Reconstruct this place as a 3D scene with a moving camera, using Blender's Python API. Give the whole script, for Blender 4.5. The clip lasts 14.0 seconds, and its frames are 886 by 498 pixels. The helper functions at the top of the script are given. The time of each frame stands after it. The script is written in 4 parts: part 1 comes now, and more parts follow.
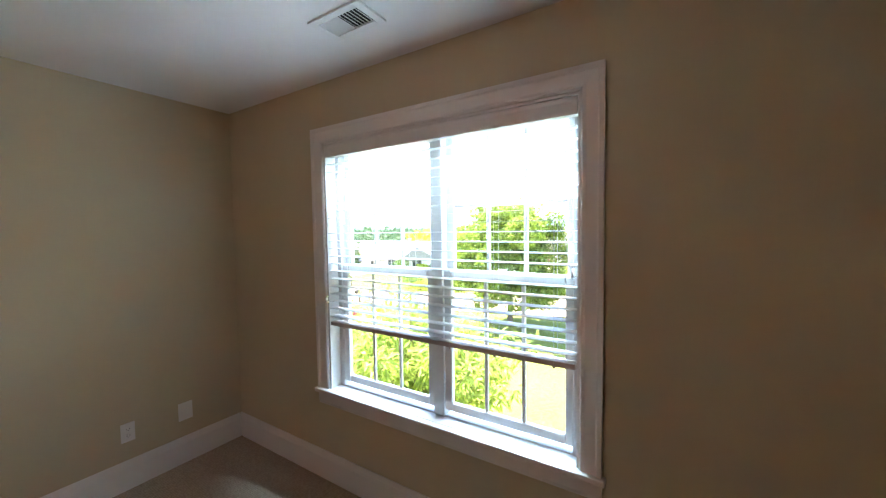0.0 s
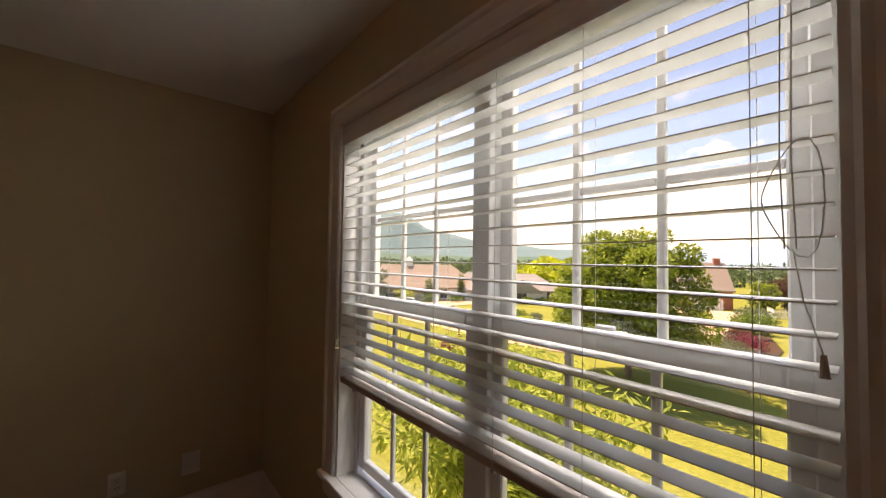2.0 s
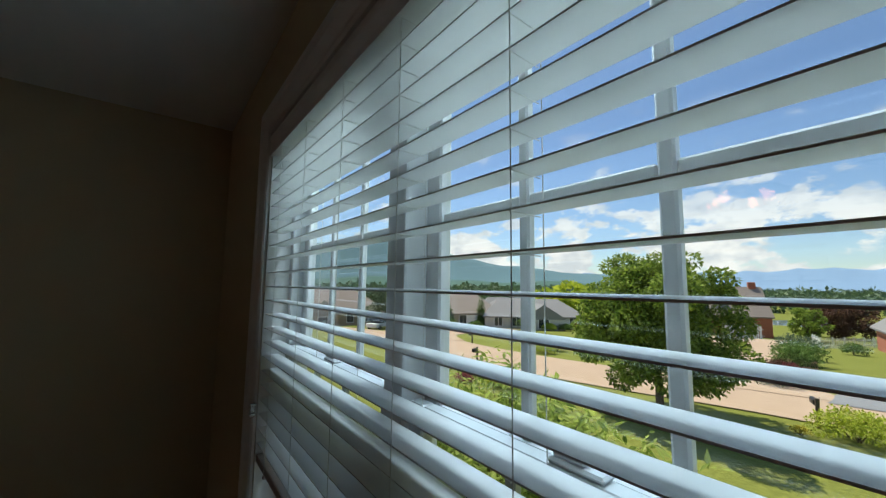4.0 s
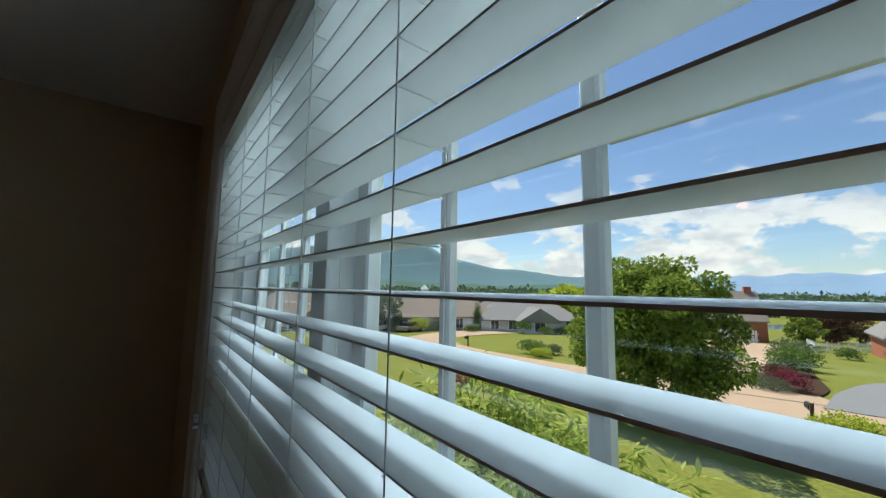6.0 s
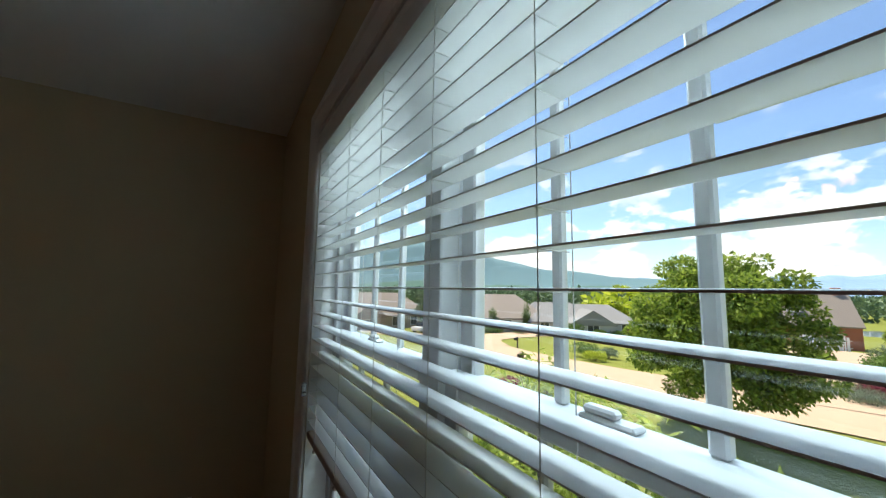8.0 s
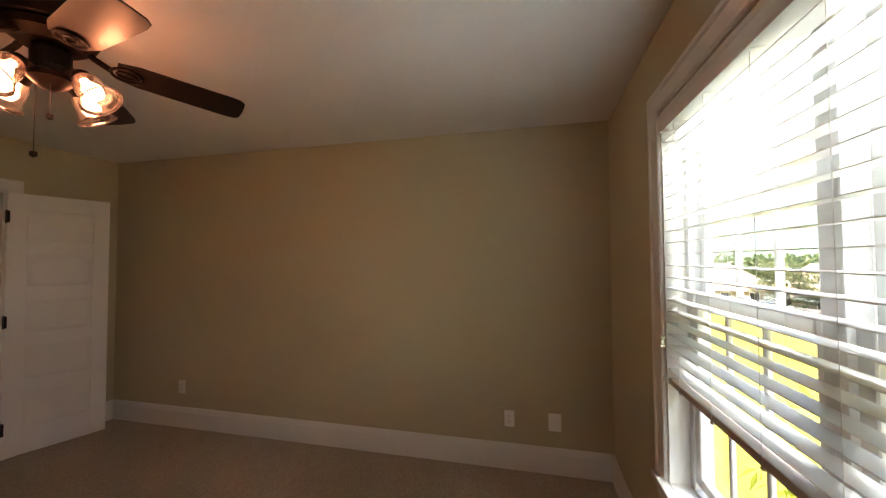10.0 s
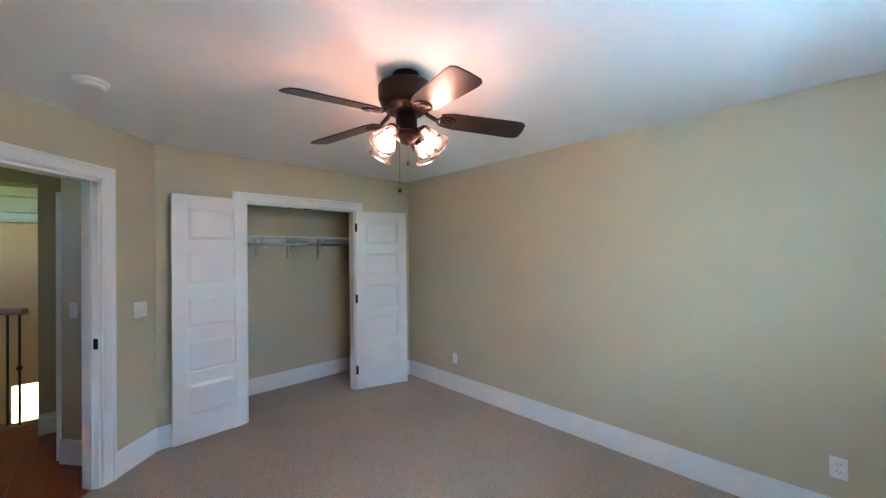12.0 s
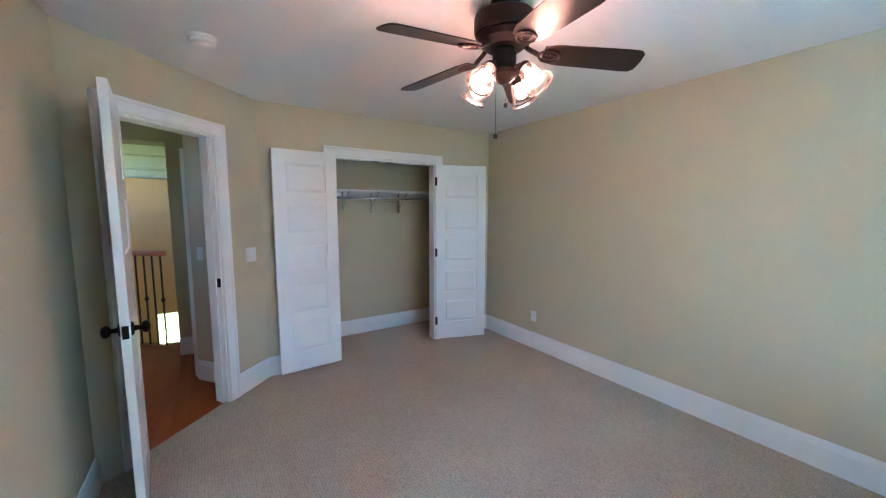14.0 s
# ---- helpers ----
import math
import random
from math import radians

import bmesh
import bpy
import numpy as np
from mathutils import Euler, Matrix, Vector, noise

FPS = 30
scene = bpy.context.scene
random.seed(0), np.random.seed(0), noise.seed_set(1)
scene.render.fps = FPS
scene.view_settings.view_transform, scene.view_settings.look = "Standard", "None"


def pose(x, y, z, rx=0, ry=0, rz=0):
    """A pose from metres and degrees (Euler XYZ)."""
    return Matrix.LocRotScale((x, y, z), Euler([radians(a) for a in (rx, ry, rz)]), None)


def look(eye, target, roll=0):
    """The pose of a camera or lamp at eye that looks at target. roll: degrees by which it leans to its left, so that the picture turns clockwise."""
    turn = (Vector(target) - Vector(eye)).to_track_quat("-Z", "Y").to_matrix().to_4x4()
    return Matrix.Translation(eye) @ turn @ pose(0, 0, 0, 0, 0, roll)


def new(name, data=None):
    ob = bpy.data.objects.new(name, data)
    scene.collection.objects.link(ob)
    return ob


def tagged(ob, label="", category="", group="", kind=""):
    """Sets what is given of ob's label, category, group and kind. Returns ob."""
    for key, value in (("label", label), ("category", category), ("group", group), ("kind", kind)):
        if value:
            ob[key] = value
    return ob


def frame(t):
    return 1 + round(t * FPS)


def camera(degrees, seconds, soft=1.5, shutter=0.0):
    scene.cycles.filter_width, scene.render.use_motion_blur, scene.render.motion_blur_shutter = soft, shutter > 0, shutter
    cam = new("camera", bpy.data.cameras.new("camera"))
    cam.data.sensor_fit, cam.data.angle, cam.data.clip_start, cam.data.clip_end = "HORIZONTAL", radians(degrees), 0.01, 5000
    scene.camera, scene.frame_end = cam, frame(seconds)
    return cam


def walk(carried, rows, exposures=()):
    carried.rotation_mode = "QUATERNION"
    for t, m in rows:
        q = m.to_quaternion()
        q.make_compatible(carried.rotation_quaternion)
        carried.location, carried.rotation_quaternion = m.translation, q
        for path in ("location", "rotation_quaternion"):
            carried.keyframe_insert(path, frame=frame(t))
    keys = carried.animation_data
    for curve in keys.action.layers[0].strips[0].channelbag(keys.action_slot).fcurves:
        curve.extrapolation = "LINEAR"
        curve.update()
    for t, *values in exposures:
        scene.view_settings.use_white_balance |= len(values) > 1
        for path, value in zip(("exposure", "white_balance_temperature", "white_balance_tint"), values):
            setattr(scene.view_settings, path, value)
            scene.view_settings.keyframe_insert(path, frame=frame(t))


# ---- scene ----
cam = camera(100.9, 14.0, soft=1.25)
PATH = [
    (0, (-1.494, -2.809, 1.558), (0.194, -1.741, 1.455), -0.8),
    (0.5, (-1.242, -2.729, 1.541), (0.359, -1.534, 1.461), -0.3),
    (1, (-1.035, -2.663, 1.535), (0.407, -1.279, 1.485), 0.2),
    (1.5, (-0.854, -2.571, 1.536), (0.487, -1.088, 1.51), 0.4),
    (2, (-0.706, -2.505, 1.505), (0.608, -0.999, 1.572), 0.9),
    (4.5, (-0.222, -2.381, 1.561), (0.994, -0.806, 1.766), 0.6),
    (5, (-0.175, -2.386, 1.557), (1.047, -0.817, 1.77), 0.8),
    (5.5, (-0.159, -2.384, 1.555), (1.063, -0.816, 1.775), 0.8),
    (6, (-0.15, -2.388, 1.552), (1.081, -0.827, 1.77), 0.9),
    (6.5, (-0.143, -2.388, 1.538), (1.097, -0.837, 1.775), 1.0),
    (7, (-0.165, -2.366, 1.525), (1.081, -0.822, 1.775), 0.9),
    (9.5, (-0.48, -2.603, 1.477), (-0.521, -0.607, 1.593), 0.2),
    (10, (-0.524, -2.69, 1.482), (-0.993, -0.747, 1.544), -0.3),
    (10.5, (-0.597, -2.773, 1.499), (-1.379, -0.933, 1.525), -0.2),
    (11, (-0.653, -2.847, 1.506), (-1.726, -1.159, 1.535), -0.4),
    (11.5, (-0.695, -2.892, 1.53), (-1.997, -1.373, 1.549), -0.8),
    (12, (-0.719, -2.915, 1.545), (-2.166, -1.535, 1.562), -0.7),
    (12.5, (-0.734, -2.937, 1.539), (-2.267, -1.653, 1.497), -0.7),
    (13, (-0.767, -2.945, 1.519), (-2.35, -1.732, 1.369), -0.4),
    (13.5, (-0.812, -2.955, 1.506), (-2.437, -1.806, 1.302), -0.2),
    (14, (-0.846, -2.961, 1.513), (-2.518, -1.884, 1.302), 0.0),
]
EXPOSURES = [(0.0, 3.35, 6500, 12), (0.5, 3.0, 7200, 18), (1.0, 2.5, 9600, 26), (1.5, 1.95, 9900, 28), (2.0, 1.3, 10600, 31), (2.2, 1.15, 10000, 28), (3.2, 0.45, 7200, 10), (4.5, 0.25, 6700, 5), (7.2, 0.25, 6700, 5),
             (8.4, 1.3, 7600, 14), (9.5, 2.0, 12800, 38), (10.0, 2.95, 9400, 21), (10.5, 3.85, 6200, 9), (11.0, 4.5, 5000, -1), (12.0, 4.7, 4900, -2), (14.0, 4.85, 4750, -2)]
walk(cam, [(t, look(eye, target, roll)) for t, eye, target, roll in PATH], EXPOSURES)

# ---- world and sun ----
SUN_EL, SUN_AZ = 62.0, 72.0   # degrees; azimuth counted from +x towards +y
world = bpy.data.worlds.new("sky")
scene.world = world
world.use_nodes = True
wn, wl = world.node_tree.nodes, world.node_tree.links
wn.clear()
w_out = wn.new("ShaderNodeOutputWorld")
w_bg = wn.new("ShaderNodeBackground")
w_sky = wn.new("ShaderNodeTexSky")
w_sky.sky_type = 'NISHITA'
w_sky.sun_disc = False
w_sky.sun_elevation = radians(SUN_EL)
w_sky.sun_rotation = radians(90.0 - SUN_AZ)
w_sky.air_density, w_sky.dust_density, w_sky.ozone_density = 1.0, 0.35, 1.8
w_co = wn.new("ShaderNodeTexCoord")
w_map = wn.new("ShaderNodeMapping")
w_map.inputs["Scale"].default_value = (1.0, 1.0, 1.9)
w_map.inputs["Location"].default_value = (0.35, 0.1, 0.0)
w_noise = wn.new("ShaderNodeTexNoise")
w_noise.inputs["Scale"].default_value = 8.0
w_noise.inputs["Detail"].default_value = 9.0
w_noise.inputs["Roughness"].default_value = 0.55
w_ramp = wn.new("ShaderNodeValToRGB")
w_ramp.color_ramp.elements[0].position, w_ramp.color_ramp.elements[1].position = 0.545, 0.60
w_sep = wn.new("ShaderNodeSeparateXYZ")
w_low = wn.new("ShaderNodeMapRange")          # heaps of cloud low over the land, thinning overhead
w_low.inputs["From Min"].default_value, w_low.inputs["From Max"].default_value = 0.42, 0.10
w_mul = wn.new("ShaderNodeMath"); w_mul.operation = 'MULTIPLY'
w_mix = wn.new("ShaderNodeMixRGB")
w_shade = wn.new("ShaderNodeTexNoise")        # grey undersides and bright tops
w_shade.inputs["Scale"].default_value, w_shade.inputs["Detail"].default_value = 14.0, 6.0
w_tone = wn.new("ShaderNodeValToRGB")
w_tone.color_ramp.elements[0].position, w_tone.color_ramp.elements[1].position = 0.38, 0.56
w_tone.color_ramp.elements[0].color, w_tone.color_ramp.elements[1].color = (5.2, 5.6, 6.1, 1), (7.4, 7.5, 7.6, 1)
wl.new(w_map.outputs["Vector"], w_shade.inputs["Vector"])
wl.new(w_shade.outputs["Fac"], w_tone.inputs["Fac"])
wl.new(w_tone.outputs["Color"], w_mix.inputs["Color2"])
w_blue = wn.new("ShaderNodeMixRGB"); w_blue.blend_type = 'MULTIPLY'
w_blue.inputs["Fac"].default_value = 1.0
w_blue.inputs["Color2"].default_value = (0.82, 0.91, 1.02, 1)
wl.new(w_co.outputs["Generated"], w_map.inputs["Vector"])
wl.new(w_map.outputs["Vector"], w_noise.inputs["Vector"])
w_pile = wn.new("ShaderNodeMapRange")         # clouds close up towards the horizon
w_pile.inputs["From Min"].default_value, w_pile.inputs["From Max"].default_value, w_pile.inputs["To Max"].default_value = 0.22, 0.0, 0.10
w_add = wn.new("ShaderNodeMath"); w_add.operation = 'ADD'
wl.new(w_sep.outputs["Z"], w_pile.inputs["Value"])
wl.new(w_noise.outputs["Fac"], w_add.inputs[0]); wl.new(w_pile.outputs["Result"], w_add.inputs[1])
wl.new(w_add.outputs["Value"], w_ramp.inputs["Fac"])
wl.new(w_co.outputs["Generated"], w_sep.inputs["Vector"])
wl.new(w_sep.outputs["Z"], w_low.inputs["Value"])
wl.new(w_ramp.outputs["Color"], w_mul.inputs[0])
wl.new(w_low.outputs["Result"], w_mul.inputs[1])
wl.new(w_mul.outputs["Value"], w_mix.inputs["Fac"])
wl.new(w_sky.outputs["Color"], w_blue.inputs["Color1"])
wl.new(w_blue.outputs["Color"], w_mix.inputs["Color1"])
wl.new(w_mix.outputs["Color"], w_bg.inputs["Color"])
w_bg.inputs["Strength"].default_value = 0.115
wl.new(w_bg.outputs["Background"], w_out.inputs["Surface"])

sun = new("sun", bpy.data.lights.new("sun", 'SUN'))
sun.data.energy, sun.data.angle, sun.data.color = 4.8, radians(0.6), (1.0, 0.95, 0.87)
ce = math.cos(radians(SUN_EL))
sun.matrix_world = look((0, 0, 30), (-ce * math.cos(radians(SUN_AZ)) * 10, -ce * math.sin(radians(SUN_AZ)) * 10, 30 - math.sin(radians(SUN_EL)) * 10))

# added area lamp under the eaves, out of view: extra sky light for slats and room
sky_fill = new("sky_fill", bpy.data.lights.new("sky_fill", 'AREA'))
sky_fill.data.shape, sky_fill.data.size, sky_fill.data.size_y = 'RECTANGLE', 1.6, 0.30
sky_fill.data.energy, sky_fill.data.color = 21.0, (0.62, 0.82, 1.0)
sky_fill.matrix_world = Matrix(((0, -0.5, 0.866, 0.66), (1, 0, 0, -1.768), (0, 0.866, 0.5, 2.50), (0, 0, 0, 1)))


# ---- materials ----
def material(name, color, rough=0.5, metal=0.0, var=0.06, scale=8.0, bump=0.0, bump_scale=60.0, spec=0.5, color2=None, obj_var=0.0, coat=0.0):
    """Plain surface: two scales of tone variation and a fine relief."""
    m = bpy.data.materials.new(name)
    m.use_nodes = True
    n, l = m.node_tree.nodes, m.node_tree.links
    b = n["Principled BSDF"]
    b.inputs["Roughness"].default_value = rough
    b.inputs["Metallic"].default_value = metal
    b.inputs["Specular IOR Level"].default_value = spec
    b.inputs["Coat Weight"].default_value = coat
    co = n.new("ShaderNodeTexCoord")
    n1 = n.new("ShaderNodeTexNoise"); n1.inputs["Scale"].default_value = scale; n1.inputs["Detail"].default_value = 6
    n2 = n.new("ShaderNodeTexNoise"); n2.inputs["Scale"].default_value = scale * 9; n2.inputs["Detail"].default_value = 4
    l.new(co.outputs["Object"], n1.inputs["Vector"]); l.new(co.outputs["Object"], n2.inputs["Vector"])
    mx = n.new("ShaderNodeMixRGB")
    c2 = color2 or tuple(min(1, c * (1 + 2 * var)) for c in color)
    c1 = color if color2 else tuple(c * (1 - 2 * var) for c in color)
    mx.inputs["Color1"].default_value, mx.inputs["Color2"].default_value = (*c1, 1), (*c2, 1)
    ad = n.new("ShaderNodeMath"); ad.operation = 'MULTIPLY_ADD'; ad.inputs[1].default_value = 0.4; 
    l.new(n2.outputs["Fac"], ad.inputs[0])
    sc = n.new("ShaderNodeMath"); sc.operation = 'MULTIPLY'; sc.inputs[1].default_value = 0.6
    l.new(n1.outputs["Fac"], sc.inputs[0]); l.new(sc.outputs[0], ad.inputs[2])
    fac = ad
    if obj_var:
        oi = n.new("ShaderNodeObjectInfo")
        a2 = n.new("ShaderNodeMath"); a2.operation = 'MULTIPLY_ADD'; a2.inputs[1].default_value = obj_var
        l.new(oi.outputs["Random"], a2.inputs[0]); l.new(ad.outputs[0], a2.inputs[2]); fac = a2
    l.new(fac.outputs[0], mx.inputs["Fac"])
    l.new(mx.outputs["Color"], b.inputs["Base Color"])
    if bump:
        n3 = n.new("ShaderNodeTexNoise"); n3.inputs["Scale"].default_value = bump_scale; n3.inputs["Detail"].default_value = 5
        l.new(co.outputs["Object"], n3.inputs["Vector"])
        bp = n.new("ShaderNodeBump"); bp.inputs["Strength"].default_value = bump; bp.inputs["Distance"].default_value = 0.004
        l.new(n3.outputs["Fac"], bp.inputs["Height"]); l.new(bp.outputs["Normal"], b.inputs["Normal"])
    return m


def glow(name, color, strength):
    m = bpy.data.materials.new(name)
    m.use_nodes = True
    b = m.node_tree.nodes["Principled BSDF"]
    b.inputs["Base Color"].default_value = (*color, 1)
    b.inputs["Emission Color"].default_value = (*color, 1)
    b.inputs["Emission Strength"].default_value = strength
    return m


def glass(name, tint=(1, 1, 1), rough=0.0, ior=1.45):
    m = bpy.data.materials.new(name)
    m.use_nodes = True
    b = m.node_tree.nodes["Principled BSDF"]
    b.inputs["Base Color"].default_value = (*tint, 1)
    b.inputs["Roughness"].default_value = rough
    b.inputs["Transmission Weight"].default_value = 1.0
    b.inputs["IOR"].default_value = ior
    return m


def leaf_material(name, dark, light, trans=0.35):
    m = bpy.data.materials.new(name)
    m.use_nodes = True
    n, l = m.node_tree.nodes, m.node_tree.links
    b = n["Principled BSDF"]
    b.inputs["Roughness"].default_value = 0.6
    b.inputs["Specular IOR Level"].default_value = 0.22
    ge = n.new("ShaderNodeNewGeometry")
    mx = n.new("ShaderNodeMixRGB")
    mx.inputs["Color1"].default_value, mx.inputs["Color2"].default_value = (*dark, 1), (*light, 1)
    l.new(ge.outputs["Random Per Island"], mx.inputs["Fac"])
    l.new(mx.outputs["Color"], b.inputs["Base Color"])
    tr = n.new("ShaderNodeBsdfTranslucent")
    l.new(mx.outputs["Color"], tr.inputs["Color"])
    ms = n.new("ShaderNodeMixShader"); ms.inputs["Fac"].default_value = trans
    l.new(b.outputs[0], ms.inputs[1]); l.new(tr.outputs[0], ms.inputs[2])
    l.new(ms.outputs[0], n["Material Output"].inputs["Surface"])
    return m


def carpet_material():
    m = material("carpet_loop", (0.46, 0.385, 0.295), 0.95, var=0.10, scale=2.2, spec=0.1)
    n, l = m.node_tree.nodes, m.node_tree.links
    b = n["Principled BSDF"]
    b.inputs["Sheen Weight"].default_value = 0.15
    co = n.new("ShaderNodeTexCoord")
    ma = n.new("ShaderNodeMapping"); ma.inputs["Scale"].default_value = (95, 62, 1)
    vo = n.new("ShaderNodeTexVoronoi"); vo.inputs["Scale"].default_value = 1.0; vo.inputs["Randomness"].default_value = 0.45
    l.new(co.outputs["Object"], ma.inputs["Vector"]); l.new(ma.outputs["Vector"], vo.inputs["Vector"])
    bp = n.new("ShaderNodeBump"); bp.inputs["Strength"].default_value = 0.9; bp.inputs["Distance"].default_value = 0.004; bp.invert = True
    l.new(vo.outputs["Distance"], bp.inputs["Height"]); l.new(bp.outputs["Normal"], b.inputs["Normal"])
    # the loops show a darker gap between them
    old = b.inputs["Base Color"].links[0].from_socket
    mu = n.new("ShaderNodeMixRGB"); mu.blend_type = 'MULTIPLY'; mu.inputs["Fac"].default_value = 0.55
    rp = n.new("ShaderNodeValToRGB"); rp.color_ramp.elements[0].color = (1, 1, 1, 1); rp.color_ramp.elements[1].color = (0.45, 0.42, 0.40, 1)
    rp.color_ramp.elements[0].position, rp.color_ramp.elements[1].position = 0.25, 0.7
    l.new(vo.outputs["Distance"], rp.inputs["Fac"]); l.new(old, mu.inputs["Color1"]); l.new(rp.outputs["Color"], mu.inputs["Color2"])
    l.new(mu.outputs["Color"], b.inputs["Base Color"])
    return m


M_WALL = material("tan_wall_paint", (0.557, 0.493, 0.335), 0.62, var=0.025, scale=1.3, bump=0.12, bump_scale=220, spec=0.35)
M_CEIL = material("ceiling_paint", (0.84, 0.84, 0.83), 0.85, var=0.015, scale=1.5, bump=0.15, bump_scale=180, spec=0.2)
M_TRIM = material("white_trim_paint", (0.80, 0.80, 0.78), 0.35, var=0.012, scale=3.0, bump=0.04, bump_scale=90)
M_DOOR = material("white_door_paint", (0.80, 0.80, 0.78), 0.38, var=0.012, scale=3.0, bump=0.08, bump_scale=140)
M_VINYL = material("window_vinyl", (0.72, 0.74, 0.75), 0.35, var=0.015, scale=5)
M_SLAT = material("blind_slat", (0.76, 0.77, 0.76), 0.42, var=0.02, scale=6)
# brownish shade on the bottom rail is put into this colour; clips share it
M_BRAIL = material("shaded_blind_rail", (0.50, 0.44, 0.40), 0.5, var=0.05, scale=14)
M_CORD = material("blind_cord", (0.72, 0.72, 0.69), 0.8, var=0.05, scale=40)
M_PLATE = material("outlet_plastic", (0.80, 0.80, 0.77), 0.35, var=0.01, scale=20)
M_SLOT = material("dark_slot", (0.03, 0.03, 0.03), 0.6, var=0.1, scale=30)
M_BRONZE = material("oil_rubbed_bronze", (0.014, 0.008, 0.007), 0.45, metal=0.7, var=0.15, scale=12, bump=0.05)
M_BLADE = material("dark_walnut_blade", (0.011, 0.0055, 0.004), 0.42, var=0.2, scale=7, coat=0.2)
M_STEEL = material("chromed_steel", (0.60, 0.60, 0.60), 0.25, metal=1.0, var=0.04, scale=20)
M_VENTDARK = material("duct_dark", (0.04, 0.04, 0.045), 0.8, var=0.1)
M_CARPET = carpet_material()
M_WOOD = material("hall_oak_floor", (0.25, 0.042, 0.005), 0.42, var=0.14, scale=5, spec=0.3, obj_var=0.35, color2=(0.38, 0.085, 0.012))
M_RAIL = material("oak_handrail", (0.36, 0.10, 0.018), 0.35, var=0.12, scale=9)
M_HALL = material("cream_wall_paint", (0.80, 0.50, 0.21), 0.65, var=0.02, scale=1.5)
M_IRON = material("black_iron", (0.02, 0.018, 0.018), 0.45, metal=0.4, var=0.1, scale=20)
M_PANE = glass("window_pane_glass", (0.98, 1.0, 0.995))
M_SHADE = glass("shade_glass", (1.0, 0.93, 0.88), 0.12)
M_BULB = glow("lamp_bulb", (1.0, 0.41, 0.25), 5.0)

# ---- mesh helpers ----
def part(name, bm, mat, parent=None, label="", smooth=False):
    me = bpy.data.meshes.new(name)
    bmesh.ops.recalc_face_normals(bm, faces=bm.faces)
    bm.to_mesh(me)
    bm.free()
    me.materials.append(mat)
    if smooth:
        for p in me.polygons:
            p.use_smooth = True
    ob = new(name, me)
    ob.parent = parent
    if label:
        tagged(ob, label)
    return ob


def empty(name, m, label, category, group="", kind=""):
    e = new(name)
    e.empty_display_size = 0.05
    e.matrix_world = m
    return tagged(e, label, category, group, kind)


def box(bm, a, b, bevel=0.0, seg=1):
    x0, y0, z0 = (min(p, q) for p, q in zip(a, b))
    x1, y1, z1 = (max(p, q) for p, q in zip(a, b))
    v = [bm.verts.new(c) for c in ((x0, y0, z0), (x1, y0, z0), (x1, y1, z0), (x0, y1, z0), (x0, y0, z1), (x1, y0, z1), (x1, y1, z1), (x0, y1, z1))]
    f = [bm.faces.new([v[i] for i in q]) for q in ((3, 2, 1, 0), (4, 5, 6, 7), (0, 1, 5, 4), (1, 2, 6, 5), (2, 3, 7, 6), (3, 0, 4, 7))]
    if bevel:
        bmesh.ops.bevel(bm, geom=list({e for q in f for e in q.edges}), offset=bevel, segments=seg, affect='EDGES', profile=0.6)
    return bm


def B(a, b, bevel=0.0, seg=1):
    return box(bmesh.new(), a, b, bevel, seg)


def cyl(bm, a, b, r, r2=None, seg=16, caps=True):
    a, b = Vector(a), Vector(b)
    d = b - a
    m = Matrix.Translation((a + b) / 2) @ d.to_track_quat('Z', 'Y').to_matrix().to_4x4()
    bmesh.ops.create_cone(bm, cap_ends=caps, segments=seg, radius1=r, radius2=r if r2 is None else r2, depth=d.length, matrix=m)
    return bm


def tube(bm, pts, r, seg=8):
    for a, b in zip(pts[:-1], pts[1:]):
        cyl(bm, a, b, r, seg=seg)
    return bm


def lathe(bm, prof, m=Matrix(), seg=24):
    """Turns a profile of (radius, height) round z."""
    rings = []
    for r, z in prof:
        rings.append([bm.verts.new(m @ Vector((max(r, 1e-4) * math.cos(2 * math.pi * i / seg), max(r, 1e-4) * math.sin(2 * math.pi * i / seg), z))) for i in range(seg)])
    for p, q in zip(rings[:-1], rings[1:]):
        for i in range(seg):
            bm.faces.new((p[i], p[(i + 1) % seg], q[(i + 1) % seg], q[i]))
    return bm


def sweep(bm, prof, a, b, side, up=(0, 0, 1)):
    """A moulding: the profile (out, up) carried from a to b; out runs along side."""
    a, b, s, u = Vector(a), Vector(b), Vector(side), Vector(up)
    A = [bm.verts.new(a + s * p + u * q) for p, q in prof]
    C = [bm.verts.new(b + s * p + u * q) for p, q in prof]
    n = len(prof)
    for i in range(n):
        bm.faces.new((A[i], A[(i + 1) % n], C[(i + 1) % n], C[i]))
    bm.faces.new(A[::-1]); bm.faces.new(C)
    return bm


def frame_sweep(bm, prof, corners, inward):
    """A mitred moulding round a loop of corners: profile is (across, proud); corners given as (origin, diagonal) pairs."""
    rings = [[bm.verts.new(Vector(o) + Vector(d) * p + Vector(inward) * q) for p, q in prof] for o, d in corners]
    n = len(prof)
    for A, C in zip(rings[:-1], rings[1:]):
        for i in range(n):
            bm.faces.new((A[i], A[(i + 1) % n], C[(i + 1) % n], C[i]))
    bm.faces.new(rings[0][::-1]); bm.faces.new(rings[-1])
    return bm


def structure(ob, label, category):
    return tagged(ob, label, category, kind="structure")

